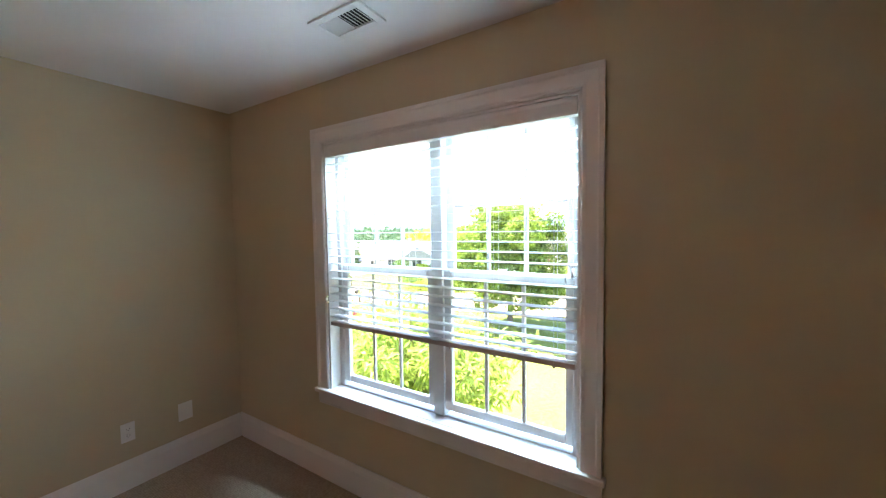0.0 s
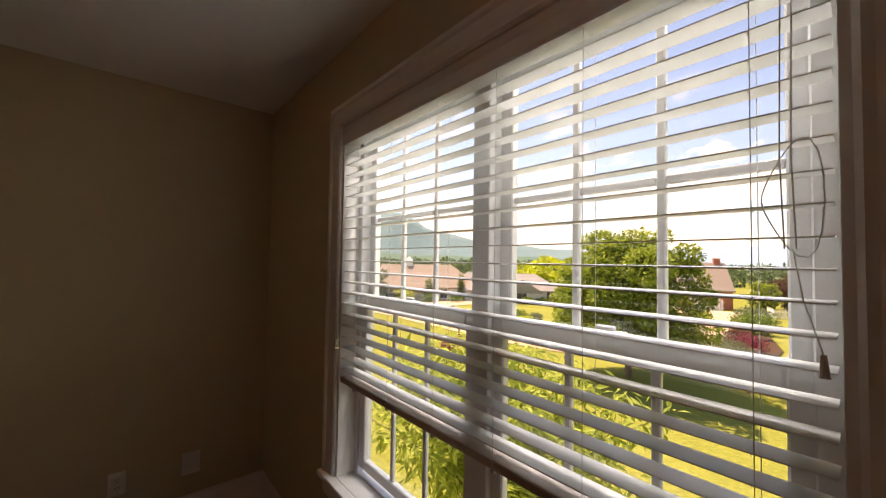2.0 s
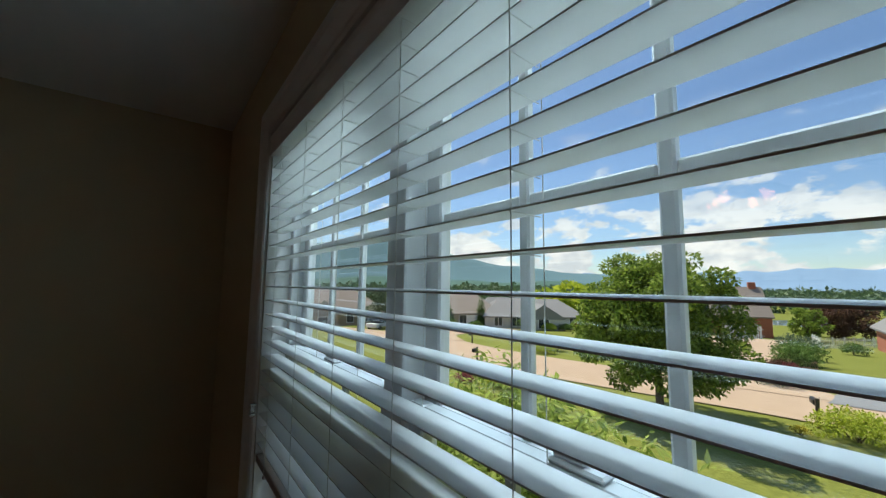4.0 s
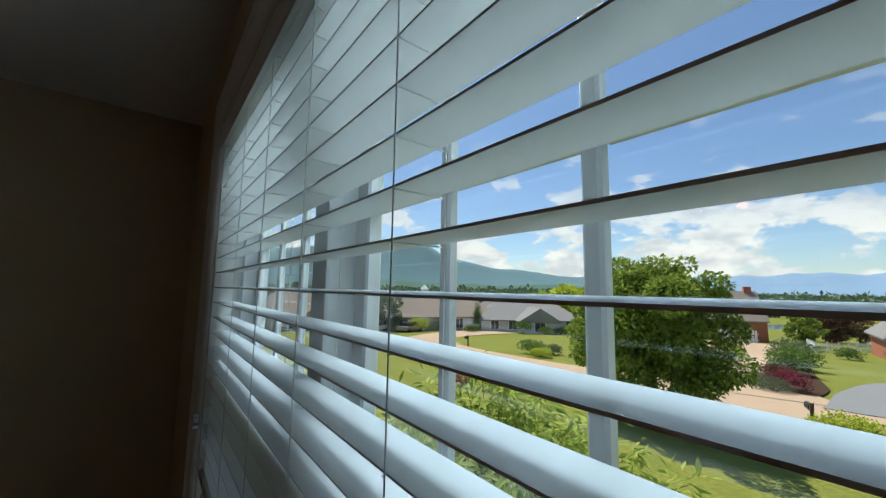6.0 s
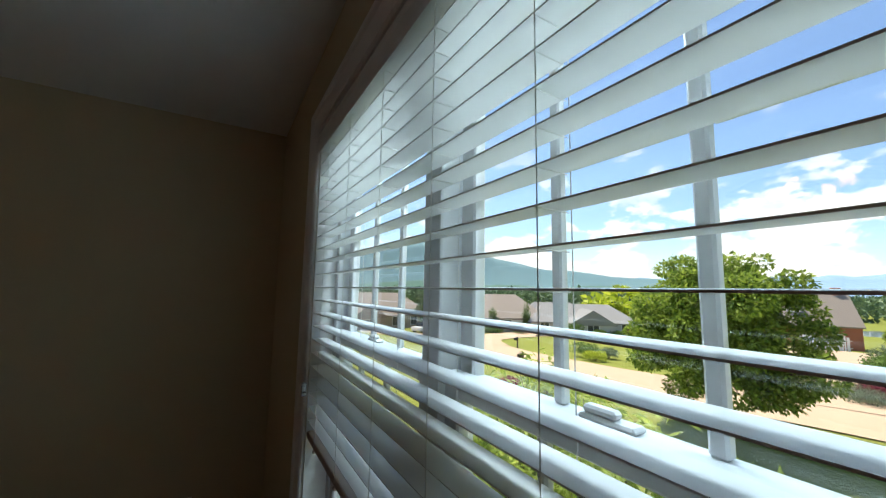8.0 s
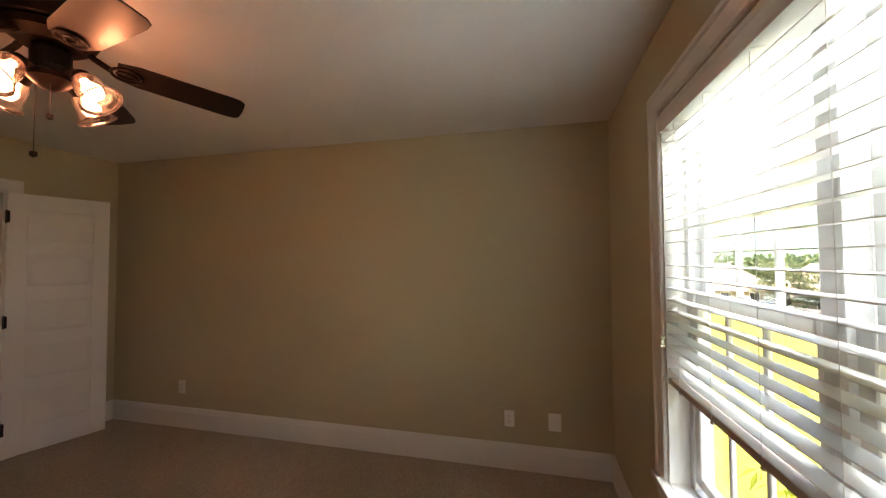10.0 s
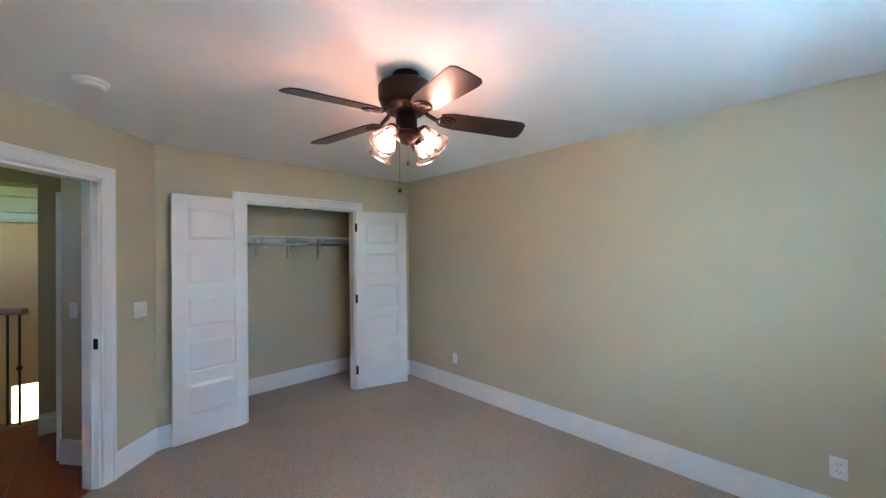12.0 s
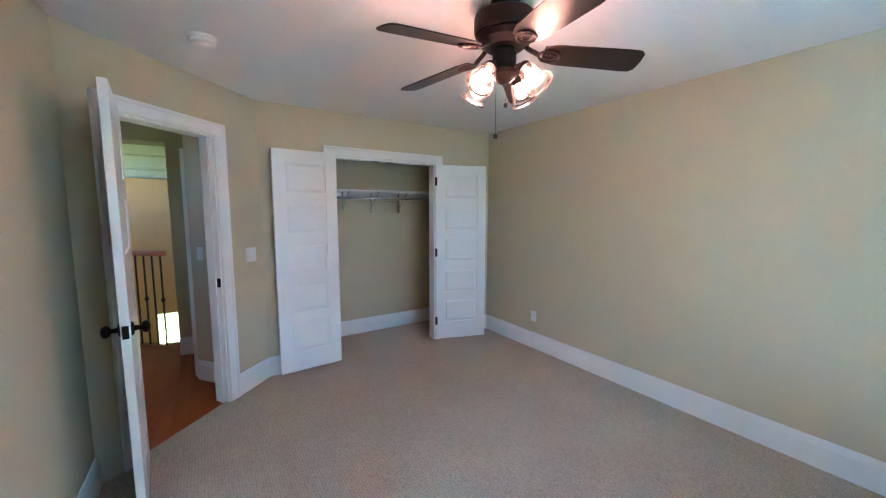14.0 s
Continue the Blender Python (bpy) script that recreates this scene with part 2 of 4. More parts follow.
# ---- the room: window wall x = 0, plain wall y = 0, floor z = 0 ----
CEIL, XW, YS = 2.440, -4.41, -3.545
DX, DY = -4.41, -2.560            # where the slanting wall starts; it runs at 45 degrees to the south wall
EX = DX + (DY - YS)              # and where it ends
WY0, WY1, WZ0, WZ1 = -2.500, -1.025, 0.575, 2.085     # window opening
T = 0.15

def wall(name, boxes, label, mat=M_WALL):
    bm = bmesh.new()
    for a, b in boxes:
        box(bm, a, b)
    return structure(part(name, bm, mat), label, "wall")

wall("wall_east", [((0, YS - T, -0.05), (T, WY0, CEIL)), ((0, WY1, -0.05), (T, T, CEIL)), ((0, WY0, -0.05), (T, WY1, WZ0)), ((0, WY0, WZ1), (T, WY1, CEIL))], "tan painted wall with a wide double window")
wall("wall_north", [((XW - 0.9, 0, -0.05), (0, T, CEIL))], "plain tan painted wall with three outlets")
CY0, CY1, CZ = -1.924, -0.773, 2.030        # closet opening
wall("wall_west", [((XW - 0.11, CY1, -0.05), (XW, 0, CEIL)), ((XW - 0.11, DY - 0.06, -0.05), (XW, CY0, CEIL)), ((XW - 0.11, CY0, CZ), (XW, CY1, CEIL))], "tan painted wall with a closet opening")
wall("wall_south", [((EX - 0.05, YS - T, -0.05), (0, YS, CEIL))], "tan painted wall behind the open door")
# slanting wall with the room door: local x runs from the closet corner to the south wall, local y into the room
DIAG = Matrix.Translation((DX, DY, 0)) @ Matrix.Rotation(radians(-45), 4, 'Z')
DL = (DY - YS) * math.sqrt(2)
DO0, DO1, DH = 0.455, 1.170, 2.062
dwall = wall("wall_slant", [((-0.05, -0.12, -0.05), (DO0, 0, CEIL)), ((DO1, -0.12, -0.05), (DL + 0.06, 0, CEIL)), ((DO0, -0.12, DH), (DO1, 0, CEIL))], "tan painted slanting wall with the room door")
dwall.matrix_world = DIAG
bm = bmesh.new()
for ring in ([(0, YS), (0, 0), (XW, 0), (XW, DY - 0.05), (EX - 0.05, YS)], [(XW, CY0), (XW, CY1), (XW, 0), (XW - 0.70, 0), (XW - 0.70, -2.16), (XW - 0.11, -2.16), (XW - 0.11, CY0)]):
    lo, hi = [bm.verts.new((x, y, -0.05)) for x, y in ring], [bm.verts.new((x, y, 0)) for x, y in ring]
    bm.faces.new(lo); bm.faces.new(hi[::-1])
    for i in range(len(ring)):
        bm.faces.new((lo[i], lo[(i + 1) % len(ring)], hi[(i + 1) % len(ring)], hi[i]))
structure(part("floor", bm, M_CARPET), "tan ribbed loop-pile carpet", "floor")
structure(part("ceiling", B((XW - 0.9, YS - T, CEIL), (T, T, CEIL + 0.12)), M_CEIL), "flat white painted ceiling", "ceiling")

# closet shell
wall("wall_closet", [((XW - 0.80, -2.25, -0.05), (XW - 0.70, 0, CEIL)), ((XW - 0.70, -2.25, -0.05), (XW - 0.11, -2.16, CEIL))], "tan painted closet back and side wall")

BASE = [(0, 0), (0.016, 0), (0.016, 0.135), (0.012, 0.15), (0.012, 0.158), (0.006, 0.178), (0, 0.178)]

def baseboard(a, b, side):
    return structure(part("baseboard", sweep(bmesh.new(), BASE, a, b, side), M_TRIM), "tall white moulded baseboard", "baseboard")

baseboard((0, YS, 0), (0, 0, 0), (-1, 0, 0))
baseboard((XW, 0, 0), (-0.016, 0, 0), (0, -1, 0))
baseboard((XW, CY1 + 0.082, 0), (XW, -0.016, 0), (1, 0, 0))
baseboard((XW, DY, 0), (XW, CY0 - 0.082, 0), (1, 0, 0))
baseboard((EX, YS, 0), (-0.016, YS, 0), (0, 1, 0))
dn = Vector((0.7071, 0.7071, 0))
baseboard(DIAG @ Vector((0, 0, 0)), DIAG @ Vector((DO0 - 0.088, 0, 0)), dn)
baseboard((XW - 0.70, -2.16, 0), (XW - 0.70, 0, 0), (1, 0, 0))
baseboard((XW - 0.684, 0, 0), (XW - 0.11, 0, 0), (0, -1, 0))

CASING = [(0, 0), (0.086, 0), (0.086, 0.024), (0.070, 0.024), (0.062, 0.018), (0.020, 0.012), (0.008, 0.014), (0, 0.008)]

def casing3(name, y0, y1, z0, z1, m, parent=None, label=""):
    """Mitred casing up, over and down an opening. Local: x along the wall, y proud into the room."""
    bm = bmesh.new()
    frame_sweep(bm, CASING, [((y0, 0, z0), (-1, 0, 0)), ((y0, 0, z1), (-1, 0, 1)), ((y1, 0, z1), (1, 0, 1)), ((y1, 0, z0), (1, 0, 0))], (0, 1, 0))
    ob = part(name, bm, M_TRIM, parent, label)
    ob.matrix_local = m
    return ob

# ---- the window ----
EAST = Matrix(((0, -1, 0, 0), (1, 0, 0, 0), (0, 0, 1, 0), (0, 0, 0, 1)))     # local x along +y, local y into the room
window = structure(new("window_1"), "white double window with divided panes in a wide white casing", "window")
window.empty_display_size = 0.05
casing3("casing", WY0, WY1, WZ0 + 0.015, WZ1, EAST, window)
bm = B((-0.040, WY0 - 0.100, WZ0 - 0.010), (0.0, WY1 + 0.100, WZ0 + 0.015), 0.006, 2)
box(bm, (0.0, WY0 + 0.001, WZ0 - 0.010), (0.075, WY1 - 0.001, WZ0 + 0.015))
part("window_sill", bm, M_TRIM, window, "white painted window stool")
part("apron", sweep(bmesh.new(), [(0, 0), (0.012, 0), (0.018, 0.02), (0.018, 0.075), (0, 0.075)], (0, WY0 - 0.086, WZ0 - 0.086), (0, WY1 + 0.086, WZ0 - 0.086), (-1, 0, 0)), M_TRIM, window)
# jamb liner
bm = bmesh.new()
box(bm, (0.001, WY0, WZ0 + 0.015), (0.148, WY0 + 0.012, WZ1)); box(bm, (0.001, WY1 - 0.012, WZ0 + 0.015), (0.148, WY1, WZ1)); box(bm, (0.001, WY0 + 0.012, WZ1 - 0.012), (0.148, WY1 - 0.012, WZ1))
part("jamb", bm, M_TRIM, window)
# vinyl frame, mullion
FX0, FX1 = 0.076, 0.148
GZ0, GM, GZ1 = 0.595, 1.283, 1.965
bm = bmesh.new()
box(bm, (FX0, WY0 + 0.012, WZ0 + 0.001), (FX1, WY0 + 0.045, WZ1 - 0.012), 0.003); box(bm, (FX0, WY1 - 0.045, WZ0 + 0.001), (FX1, WY1 - 0.012, WZ1 - 0.012), 0.003)
box(bm, (FX0, WY0 + 0.045, WZ0 + 0.001), (FX1, WY1 - 0.045, WZ0 + 0.022), 0.003); box(bm, (FX0, WY0 + 0.045, WZ1 - 0.042), (FX1, WY1 - 0.045, WZ1 - 0.012), 0.003)
part("window_frame", bm, M_VINYL, window)
part("mullion", B((FX0 - 0.012, -1.818, WZ0 + 0.022), (FX1, -1.752, WZ1 - 0.042), 0.006, 2), M_VINYL, window)

def sash(y0, y1, z0, z1, x0, x1, lites_y, mz, name, mid_rail=0.04):
    """One sash: four members, bars that divide it 3 by 2, one glass sheet."""
    s = 0.045
    bm = bmesh.new()
    box(bm, (x0, y0, z0), (x1, y0 + s, z1), 0.004); box(bm, (x0, y1 - s, z0), (x1, y1, z1), 0.004)
    box(bm, (x0, y0 + s, z0), (x1, y1 - s, z0 + mid_rail), 0.004); box(bm, (x0, y0 + s, z1 - mid_rail), (x1, y1 - s, z1), 0.004)
    ob = part(name, bm, M_VINYL, window)
    for k in (1, 2):
        yc = y0 + s + (y1 - y0 - 2 * s) * k / 3
        part("glazing_bar", B((x0 + 0.006, yc - 0.009, z0 + mid_rail), (x1 - 0.006, yc + 0.009, z1 - mid_rail), 0.003), M_VINYL, ob)
    for a in range(3):
        ya, yb = (y0 + s + (y1 - y0 - 2 * s) * q / 3 + d for q, d in ((a, 0.009 if a else 0), (a + 1, -0.009 if a < 2 else 0)))
        part("glazing_bar", B((x0 + 0.007, ya, mz - 0.009), (x1 - 0.007, yb, mz + 0.009), 0.003), M_VINYL, ob)
    xm = (x0 + x1) / 2
    g = part("pane", B((xm - 0.002, y0 + s - 0.006, z0 + mid_rail - 0.006), (xm + 0.002, y1 - s + 0.006, z1 - mid_rail + 0.006)), M_PANE, ob)
    g.visible_shadow = False
    return ob

for ya, yb in ((WY0 + 0.031, -1.813), (-1.757, WY1 - 0.048)):
    sash(ya, yb, 0.624, 1.352, 0.080, 0.110, 3, 0.988, "lower_sash", 0.042)
    sash(ya, yb, 1.305, 2.054, 0.114, 0.144, 3, 1.679, "upper_sash", 0.042)
    yc = (ya + yb) / 2
    lk = B((0.085, yc - 0.035, 1.352), (0.110, yc + 0.035, 1.360), 0.003)
    box(lk, (0.088, yc - 0.012, 1.360), (0.104, yc + 0.030, 1.370), 0.003)
    part("sash_lock", lk, M_VINYL, window)

# ---- the blind ----
blind = empty("window_blind", pose(0.028, (WY0 + WY1) / 2, 0), "white two-inch horizontal blind, lowered most of the way, slats open", "window blind")
BL = (WY1 - WY0) / 2 - 0.018
part("headrail", B((-0.026, -BL, 2.008), (0.028, BL, 2.058), 0.003), M_SLAT, blind)
part("valance", sweep(bmesh.new(), [(0, 0), (0.010, 0), (0.012, 0.012), (0.010, 0.05), (0.012, 0.06), (0.012, 0.068), (0, 0.068)], (-0.027, -BL - 0.004, 1.997), (-0.027, BL + 0.004, 1.997), (-1, 0, 0)), M_TRIM, blind)
PITCH, ZTOP = 0.0456, 2.0035
N_SLAT = 22
bm = bmesh.new()
prof = []
for k in range(7):                      # slightly crowned strip, front edge a little low
    u = -0.025 + 0.05 * k / 6
    prof.append((u, 0.0003 * (1 - (u / 0.025) ** 2) + 0.0011))
prof += [(u, h - 0.0022) for u, h in reversed(prof)]
sweep(bm, prof, (0, -BL, 0), (0, BL, 0), (1, 0, 0))
slat = part("slat", bm, M_SLAT, blind)
for k in range(N_SLAT):
    ob = slat if k == 0 else new("slat", slat.data)
    ob.parent = blind
    ob.matrix_local = pose(0, 0, ZTOP - k * PITCH, 0, -2.0 + 0.5 * math.sin(k * 2.3), 0)
ZB = 0.999
part("bottom_rail", B((-0.026, -BL, ZB - 0.012), (0.026, BL, ZB + 0.012), 0.005, 2), M_BRAIL, blind, "bottom rail with brownish shade put into its colour")
for yk in (-0.634, -0.367, -0.132, 0.105, 0.355, 0.600):
    bm = bmesh.new()
    for xk in (-0.0275, 0.0275):
        cyl(bm, (xk, yk, ZB), (xk, yk, 2.005), 0.0008, seg=5)
    for k in range(N_SLAT):
        cyl(bm, (-0.0275, yk + 0.004, ZTOP - k * PITCH - 0.003), (0.0275, yk + 0.004, ZTOP - k * PITCH - 0.003), 0.0007, seg=4)
    part("ladder_cord", bm, M_CORD, blind)
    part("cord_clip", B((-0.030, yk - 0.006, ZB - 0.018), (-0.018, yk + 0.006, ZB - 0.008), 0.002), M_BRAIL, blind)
# lift cords and tilt cord at the near end, tied in a bow
bm = bmesh.new()
for d in (0.0, 0.012):
    tube(bm, [(-0.038, -BL + 0.036 + d, 1.97), (-0.039, -BL + 0.040 + d, 1.66), (-0.040, -BL + 0.036 + d, 1.53)], 0.0010, 5)
loop = [(-0.040, -BL + 0.040 + 0.032 * math.sin(a), 1.60 + 0.075 * math.cos(a) - 0.02 * math.sin(2 * a)) for a in np.linspace(0, 2 * math.pi, 20)]
tube(bm, loop, 0.0009, 5)
tube(bm, [(-0.040, -BL + 0.04, 1.53), (-0.041, -BL + 0.030, 1.46), (-0.040, -BL + 0.012, 1.39)], 0.0009, 5)
part("lift_cord", bm, M_CORD, blind)
bm = cyl(bmesh.new(), (-0.040, -BL + 0.012, 1.39), (-0.040, -BL + 0.011, 1.36), 0.003, 0.006, 10)
part("tassel", bm, M_CORD, blind)

cleat = empty("cord_cleat", pose(0.0, WY1 - 0.001, 1.150), "small metal cord cleat on the window casing", "cleat")
bm = B((-0.022, -0.012, -0.016), (-0.006, 0.0, 0.016), 0.003)
box(bm, (-0.024, -0.020, 0.010), (-0.006, -0.012, 0.022), 0.002); box(bm, (-0.024, -0.020, -0.022), (-0.006, -0.012, -0.010), 0.002)
part("hook", bm, M_STEEL, cleat)

# ---- wall plates ----
def outlet(m, label, duplex=True, w=0.07, h=0.115, cat="outlet"):
    e = empty("wall_outlet" if cat == "outlet" else "light_switch", m, label, cat)
    part("cover_plate", B((-w / 2, 0, -h / 2), (w / 2, 0.006, h / 2), 0.003, 2), M_PLATE, e)
    if cat == "outlet" and duplex:
        for z in (-0.02, 0.02):
            f = part("socket_face", B((-0.017, 0.006, z - 0.014), (0.017, 0.009, z + 0.014), 0.002), M_PLATE, e)
            for x in (-0.007, 0.007):
                part("slot", B((x - 0.0012, 0.009, z - 0.002), (x + 0.0012, 0.0095, z + 0.007)), M_SLOT, f)
            part("slot", B((-0.002, 0.009, z - 0.010), (0.002, 0.0095, z - 0.006)), M_SLOT, f)
    elif cat == "outlet":
        part("jack_plate", B((-0.020, 0.006, -0.033), (0.020, 0.0085, 0.033), 0.002), M_PLATE, e)
        for x in (-0.007, 0.007):
            part("jack", B((x - 0.004, 0.0085, -0.02), (x + 0.004, 0.0095, 0.02)), M_PLATE, e)
    else:
        for x in (-0.023, 0.023):
            part("rocker", B((x - 0.016, 0.006, -0.033), (x + 0.016, 0.011, 0.033), 0.003, 2), M_PLATE, e)
    return e

NORTH = Matrix.Rotation(math.pi, 4, 'Z')
outlet(Matrix.Translation((-0.692, 0, 0.350)) @ NORTH, "white duplex outlet on the tan wall above the baseboard")
outlet(Matrix.Translation((-0.380, 0, 0.350)) @ NORTH, "white cable jack plate on the tan wall near the corner", duplex=False, w=0.085, h=0.12)
outlet(Matrix.Translation((-3.600, 0, 0.358)) @ NORTH, "white duplex outlet on the tan wall beside the closet")
outlet(DIAG @ pose(0.150, 0, 1.14), "white double rocker light switch beside the room door", w=0.118, h=0.118, cat="light switch")

# ---- ceiling things ----
vent = empty("ceiling_vent", pose(-0.367, -1.633, CEIL), "white metal air register in the ceiling near the window", "vent")
part("backing", B((-0.055, -0.115, -0.002), (0.055, 0.115, 0.0)), M_VENTDARK, vent)
bm = bmesh.new()
for a, b in (((-0.085, -0.145), (0.085, -0.110)), ((-0.085, 0.110), (0.085, 0.145)), ((-0.085, -0.110), (-0.052, 0.110)), ((0.052, -0.110), (0.085, 0.110))):
    box(bm, (*a, -0.010), (*b, 0.0), 0.002)
part("frame", bm, M_TRIM, vent)
for k in range(12):
    y = -0.10 + 0.2 * k / 11
    s = part("slat", B((-0.052, -0.0008, -0.008), (0.052, 0.0008, 0.008)), M_TRIM, vent)
    s.matrix_local = pose(0, y, -0.006, -42 if k < 6 else 42, 0, 0)

smoke = empty("smoke_detector", pose(-3.30, -2.925, CEIL), "round white smoke detector on the ceiling", "smoke detector")
part("base", lathe(bmesh.new(), [(0, 0), (0.072, 0), (0.072, -0.012), (0.066, -0.016), (0, -0.016)], seg=32), M_PLATE, smoke, smooth=False)
part("cover", lathe(bmesh.new(), [(0.062, -0.016), (0.060, -0.034), (0.050, -0.042), (0.022, -0.044), (0.020, -0.041), (0, -0.041)], seg=32), M_PLATE, smoke)

# ---- the fan ----
FAN = Vector((-2.17, -1.775, CEIL))
fan = empty("ceiling_fan", Matrix.Translation(FAN), "dark bronze five-blade ceiling fan with four lit glass lamps", "ceiling fan")
part("canopy", lathe(bmesh.new(), [(0, 0), (0.068, 0), (0.068, -0.030), (0.058, -0.048), (0, -0.048)], seg=32), M_BRONZE, fan, smooth=False)
motor = part("motor_housing", lathe(bmesh.new(), [(0, -0.048), (0.09, -0.050), (0.128, -0.056), (0.139, -0.068), (0.139, -0.122), (0.134, -0.136), (0.122, -0.143), (0.129, -0.150), (0.118, -0.172), (0.085, -0.196), (0, -0.200)], seg=40), M_BRONZE, fan)
for k in range(30):
    s = part("vent_fin", B((0.088, -0.0025, -0.004), (0.122, 0.0025, 0.0)), M_BRONZE, motor)
    s.matrix_local = Matrix.Rotation(2 * math.pi * k / 30, 4, 'Z') @ pose(0.0, 0, -0.096, 0, 38, 0)
BZ = -0.206
for k in range(5):
    R = Matrix.Rotation(radians(-88.5 + 72 * k), 4, 'Z')
    tilt = pose(0, 0, BZ, 0, 5.0, 0) @ pose(0, 0, 0, -13, 0, 0)
    bm = bmesh.new()
    # paddle outline, rounded at the tip
    out = [(0.175, -0.050), (0.24, -0.067), (0.560, -0.074), (0.592, -0.070), (0.609, -0.054), (0.614, 0.0)]
    out = out + [(x, -y) for x, y in reversed(out[:-1])]
    lo = [bm.verts.new((x, y, -0.003)) for x, y in out]; hi = [bm.verts.new((x, y, 0.003)) for x, y in out]
    bm.faces.new(lo[::-1]); bm.faces.new(hi)
    for i in range(len(out)):
        bm.faces.new((lo[i], lo[(i + 1) % len(out)], hi[(i + 1) % len(out)], hi[i]))
    bl = part("blade", bm, M_BLADE, fan, "dark walnut blade")
    bl.matrix_local = R @ tilt
    bm = bmesh.new()
    tube(bm, [(0.075, 0, 0.045), (0.11, 0, 0.018), (0.155, 0, -0.004)], 0.011, 8)
    for c, rx, ry in ((0.205, 0.048, 0.040), (0.205, 0.03, 0.016)):
        tube(bm, [(c + rx * math.cos(a), ry * math.sin(a), -0.008) for a in np.linspace(0, 2 * math.pi, 17)], 0.0055, 6)
    part("blade_iron", bm, M_BRONZE, bl)
part("switch_housing", lathe(bmesh.new(), [(0, -0.200), (0.050, -0.200), (0.054, -0.214), (0.054, -0.268), (0.044, -0.284), (0.060, -0.294), (0.062, -0.314), (0.035, -0.340), (0.014, -0.352), (0, -0.354)], seg=28), M_BRONZE, fan)
for k in range(4):
    az = radians(14 + 90 * k)
    R = Matrix.Rotation(az, 4, 'Z')
    arm = bmesh.new()
    tube(arm, [(0.045, 0, -0.294), (0.085, 0, -0.286), (0.102, 0, -0.298)], 0.010, 8)
    M = R @ Matrix.Translation((0.102, 0, -0.298)) @ Matrix.Rotation(radians(-40), 4, 'Y')
    lathe(arm, [(0, 0.012), (0.022, 0.010), (0.030, -0.002), (0.030, -0.020), (0.0, -0.020)], Matrix.Translation((0.102, 0, -0.298)) @ Matrix.Rotation(radians(-40), 4, 'Y'), 18)
    a = part("lamp_arm", arm, M_BRONZE, fan)
    a.matrix_local = R
    bm = lathe(bmesh.new(), [(0.026, -0.012), (0.034, -0.020), (0.043, -0.045), (0.046, -0.075), (0.055, -0.108), (0.066, -0.122), (0.0635, -0.122), (0.0525, -0.107), (0.0435, -0.075), (0.0405, -0.046), (0.031, -0.022), (0.026, -0.015)], seg=28)
    # ribbed glass
    for v in bm.verts:
        ang = math.atan2(v.co.y, v.co.x)
        s = 1 + 0.018 * math.cos(14 * ang)
        v.co.x *= s; v.co.y *= s
    sh = part("shade", bm, M_SHADE, a, "ribbed clear glass shade", smooth=True)
    sh.matrix_local = R.inverted() @ M
    sh.visible_shadow = False
    bu = part("bulb", lathe(bmesh.new(), [(0, -0.020), (0.012, -0.022), (0.013, -0.040), (0.026, -0.062), (0.029, -0.078), (0.022, -0.096), (0.0, -0.104)], seg=18), M_BULB, a, "glowing warm bulb", smooth=True)
    bu.matrix_local = R.inverted() @ M
bm = bmesh.new(); cyl(bm, (0.035, -0.02, -0.335), (0.036, -0.02, -0.445), 0.0012, seg=5); lathe(bm, [(0, -0.443), (0.009, -0.447), (0.009, -0.463), (0, -0.467)], Matrix.Translation((0.036, -0.02, 0)), 10)
part("pull_chain", bm, M_BRONZE, fan, "bronze pull chain with a small knob")
bm = bmesh.new(); cyl(bm, (-0.02, -0.03, -0.335), (-0.02, -0.03, -0.575), 0.0012, seg=5); lathe(bm, [(0, -0.572), (0.010, -0.576), (0.011, -0.590), (0, -0.596)], Matrix.Translation((-0.02, -0.03, 0)), 10)
part("pull_chain", bm, M_BRONZE, fan, "bronze pull chain with a small knob")

# ---- doors ----
def panel_door(parent, w, h, t=0.035, name="leaf", panels=5, stile=0.105):
    """A five-panel leaf standing on z = 0: local x from the hinge, y is the thickness; recessed panels with a raised field."""
    bm = bmesh.new()
    rail, top, bot = 0.10, 0.115, 0.20
    ph = (h - top - bot - rail * (panels - 1)) / panels
    box(bm, (0, 0, 0), (stile, t, h), 0.002); box(bm, (w - stile, 0, 0), (w, t, h), 0.002)
    z = bot
    box(bm, (stile, 0, 0), (w - stile, t, bot))
    for k in range(panels):
        box(bm, (stile, 0.011, z), (w - stile, t - 0.011, z + ph))
        # sloped edge and raised field on both faces
        for y0, y1 in ((0.011, 0.004), (t - 0.011, t - 0.004)):
            a = [(stile + 0.004, z + 0.004), (w - stile - 0.004, z + 0.004), (w - stile - 0.004, z + ph - 0.004), (stile + 0.004, z + ph - 0.004)]
            i = [(stile + 0.030, z + 0.030), (w - stile - 0.030, z + 0.030), (w - stile - 0.030, z + ph - 0.030), (stile + 0.030, z + ph - 0.030)]
            A = [bm.verts.new((x, y0, q)) for x, q in a]; I = [bm.verts.new((x, y1, q)) for x, q in i]
            for j in range(4):
                bm.faces.new((A[j], A[(j + 1) % 4], I[(j + 1) % 4], I[j]))
            bm.faces.new(I)
        z += ph
        hh = rail if k < panels - 1 else top
        box(bm, (stile, 0, z), (w - stile, t, z + hh))
        z += hh
    return part(name, bm, M_DOOR, parent)


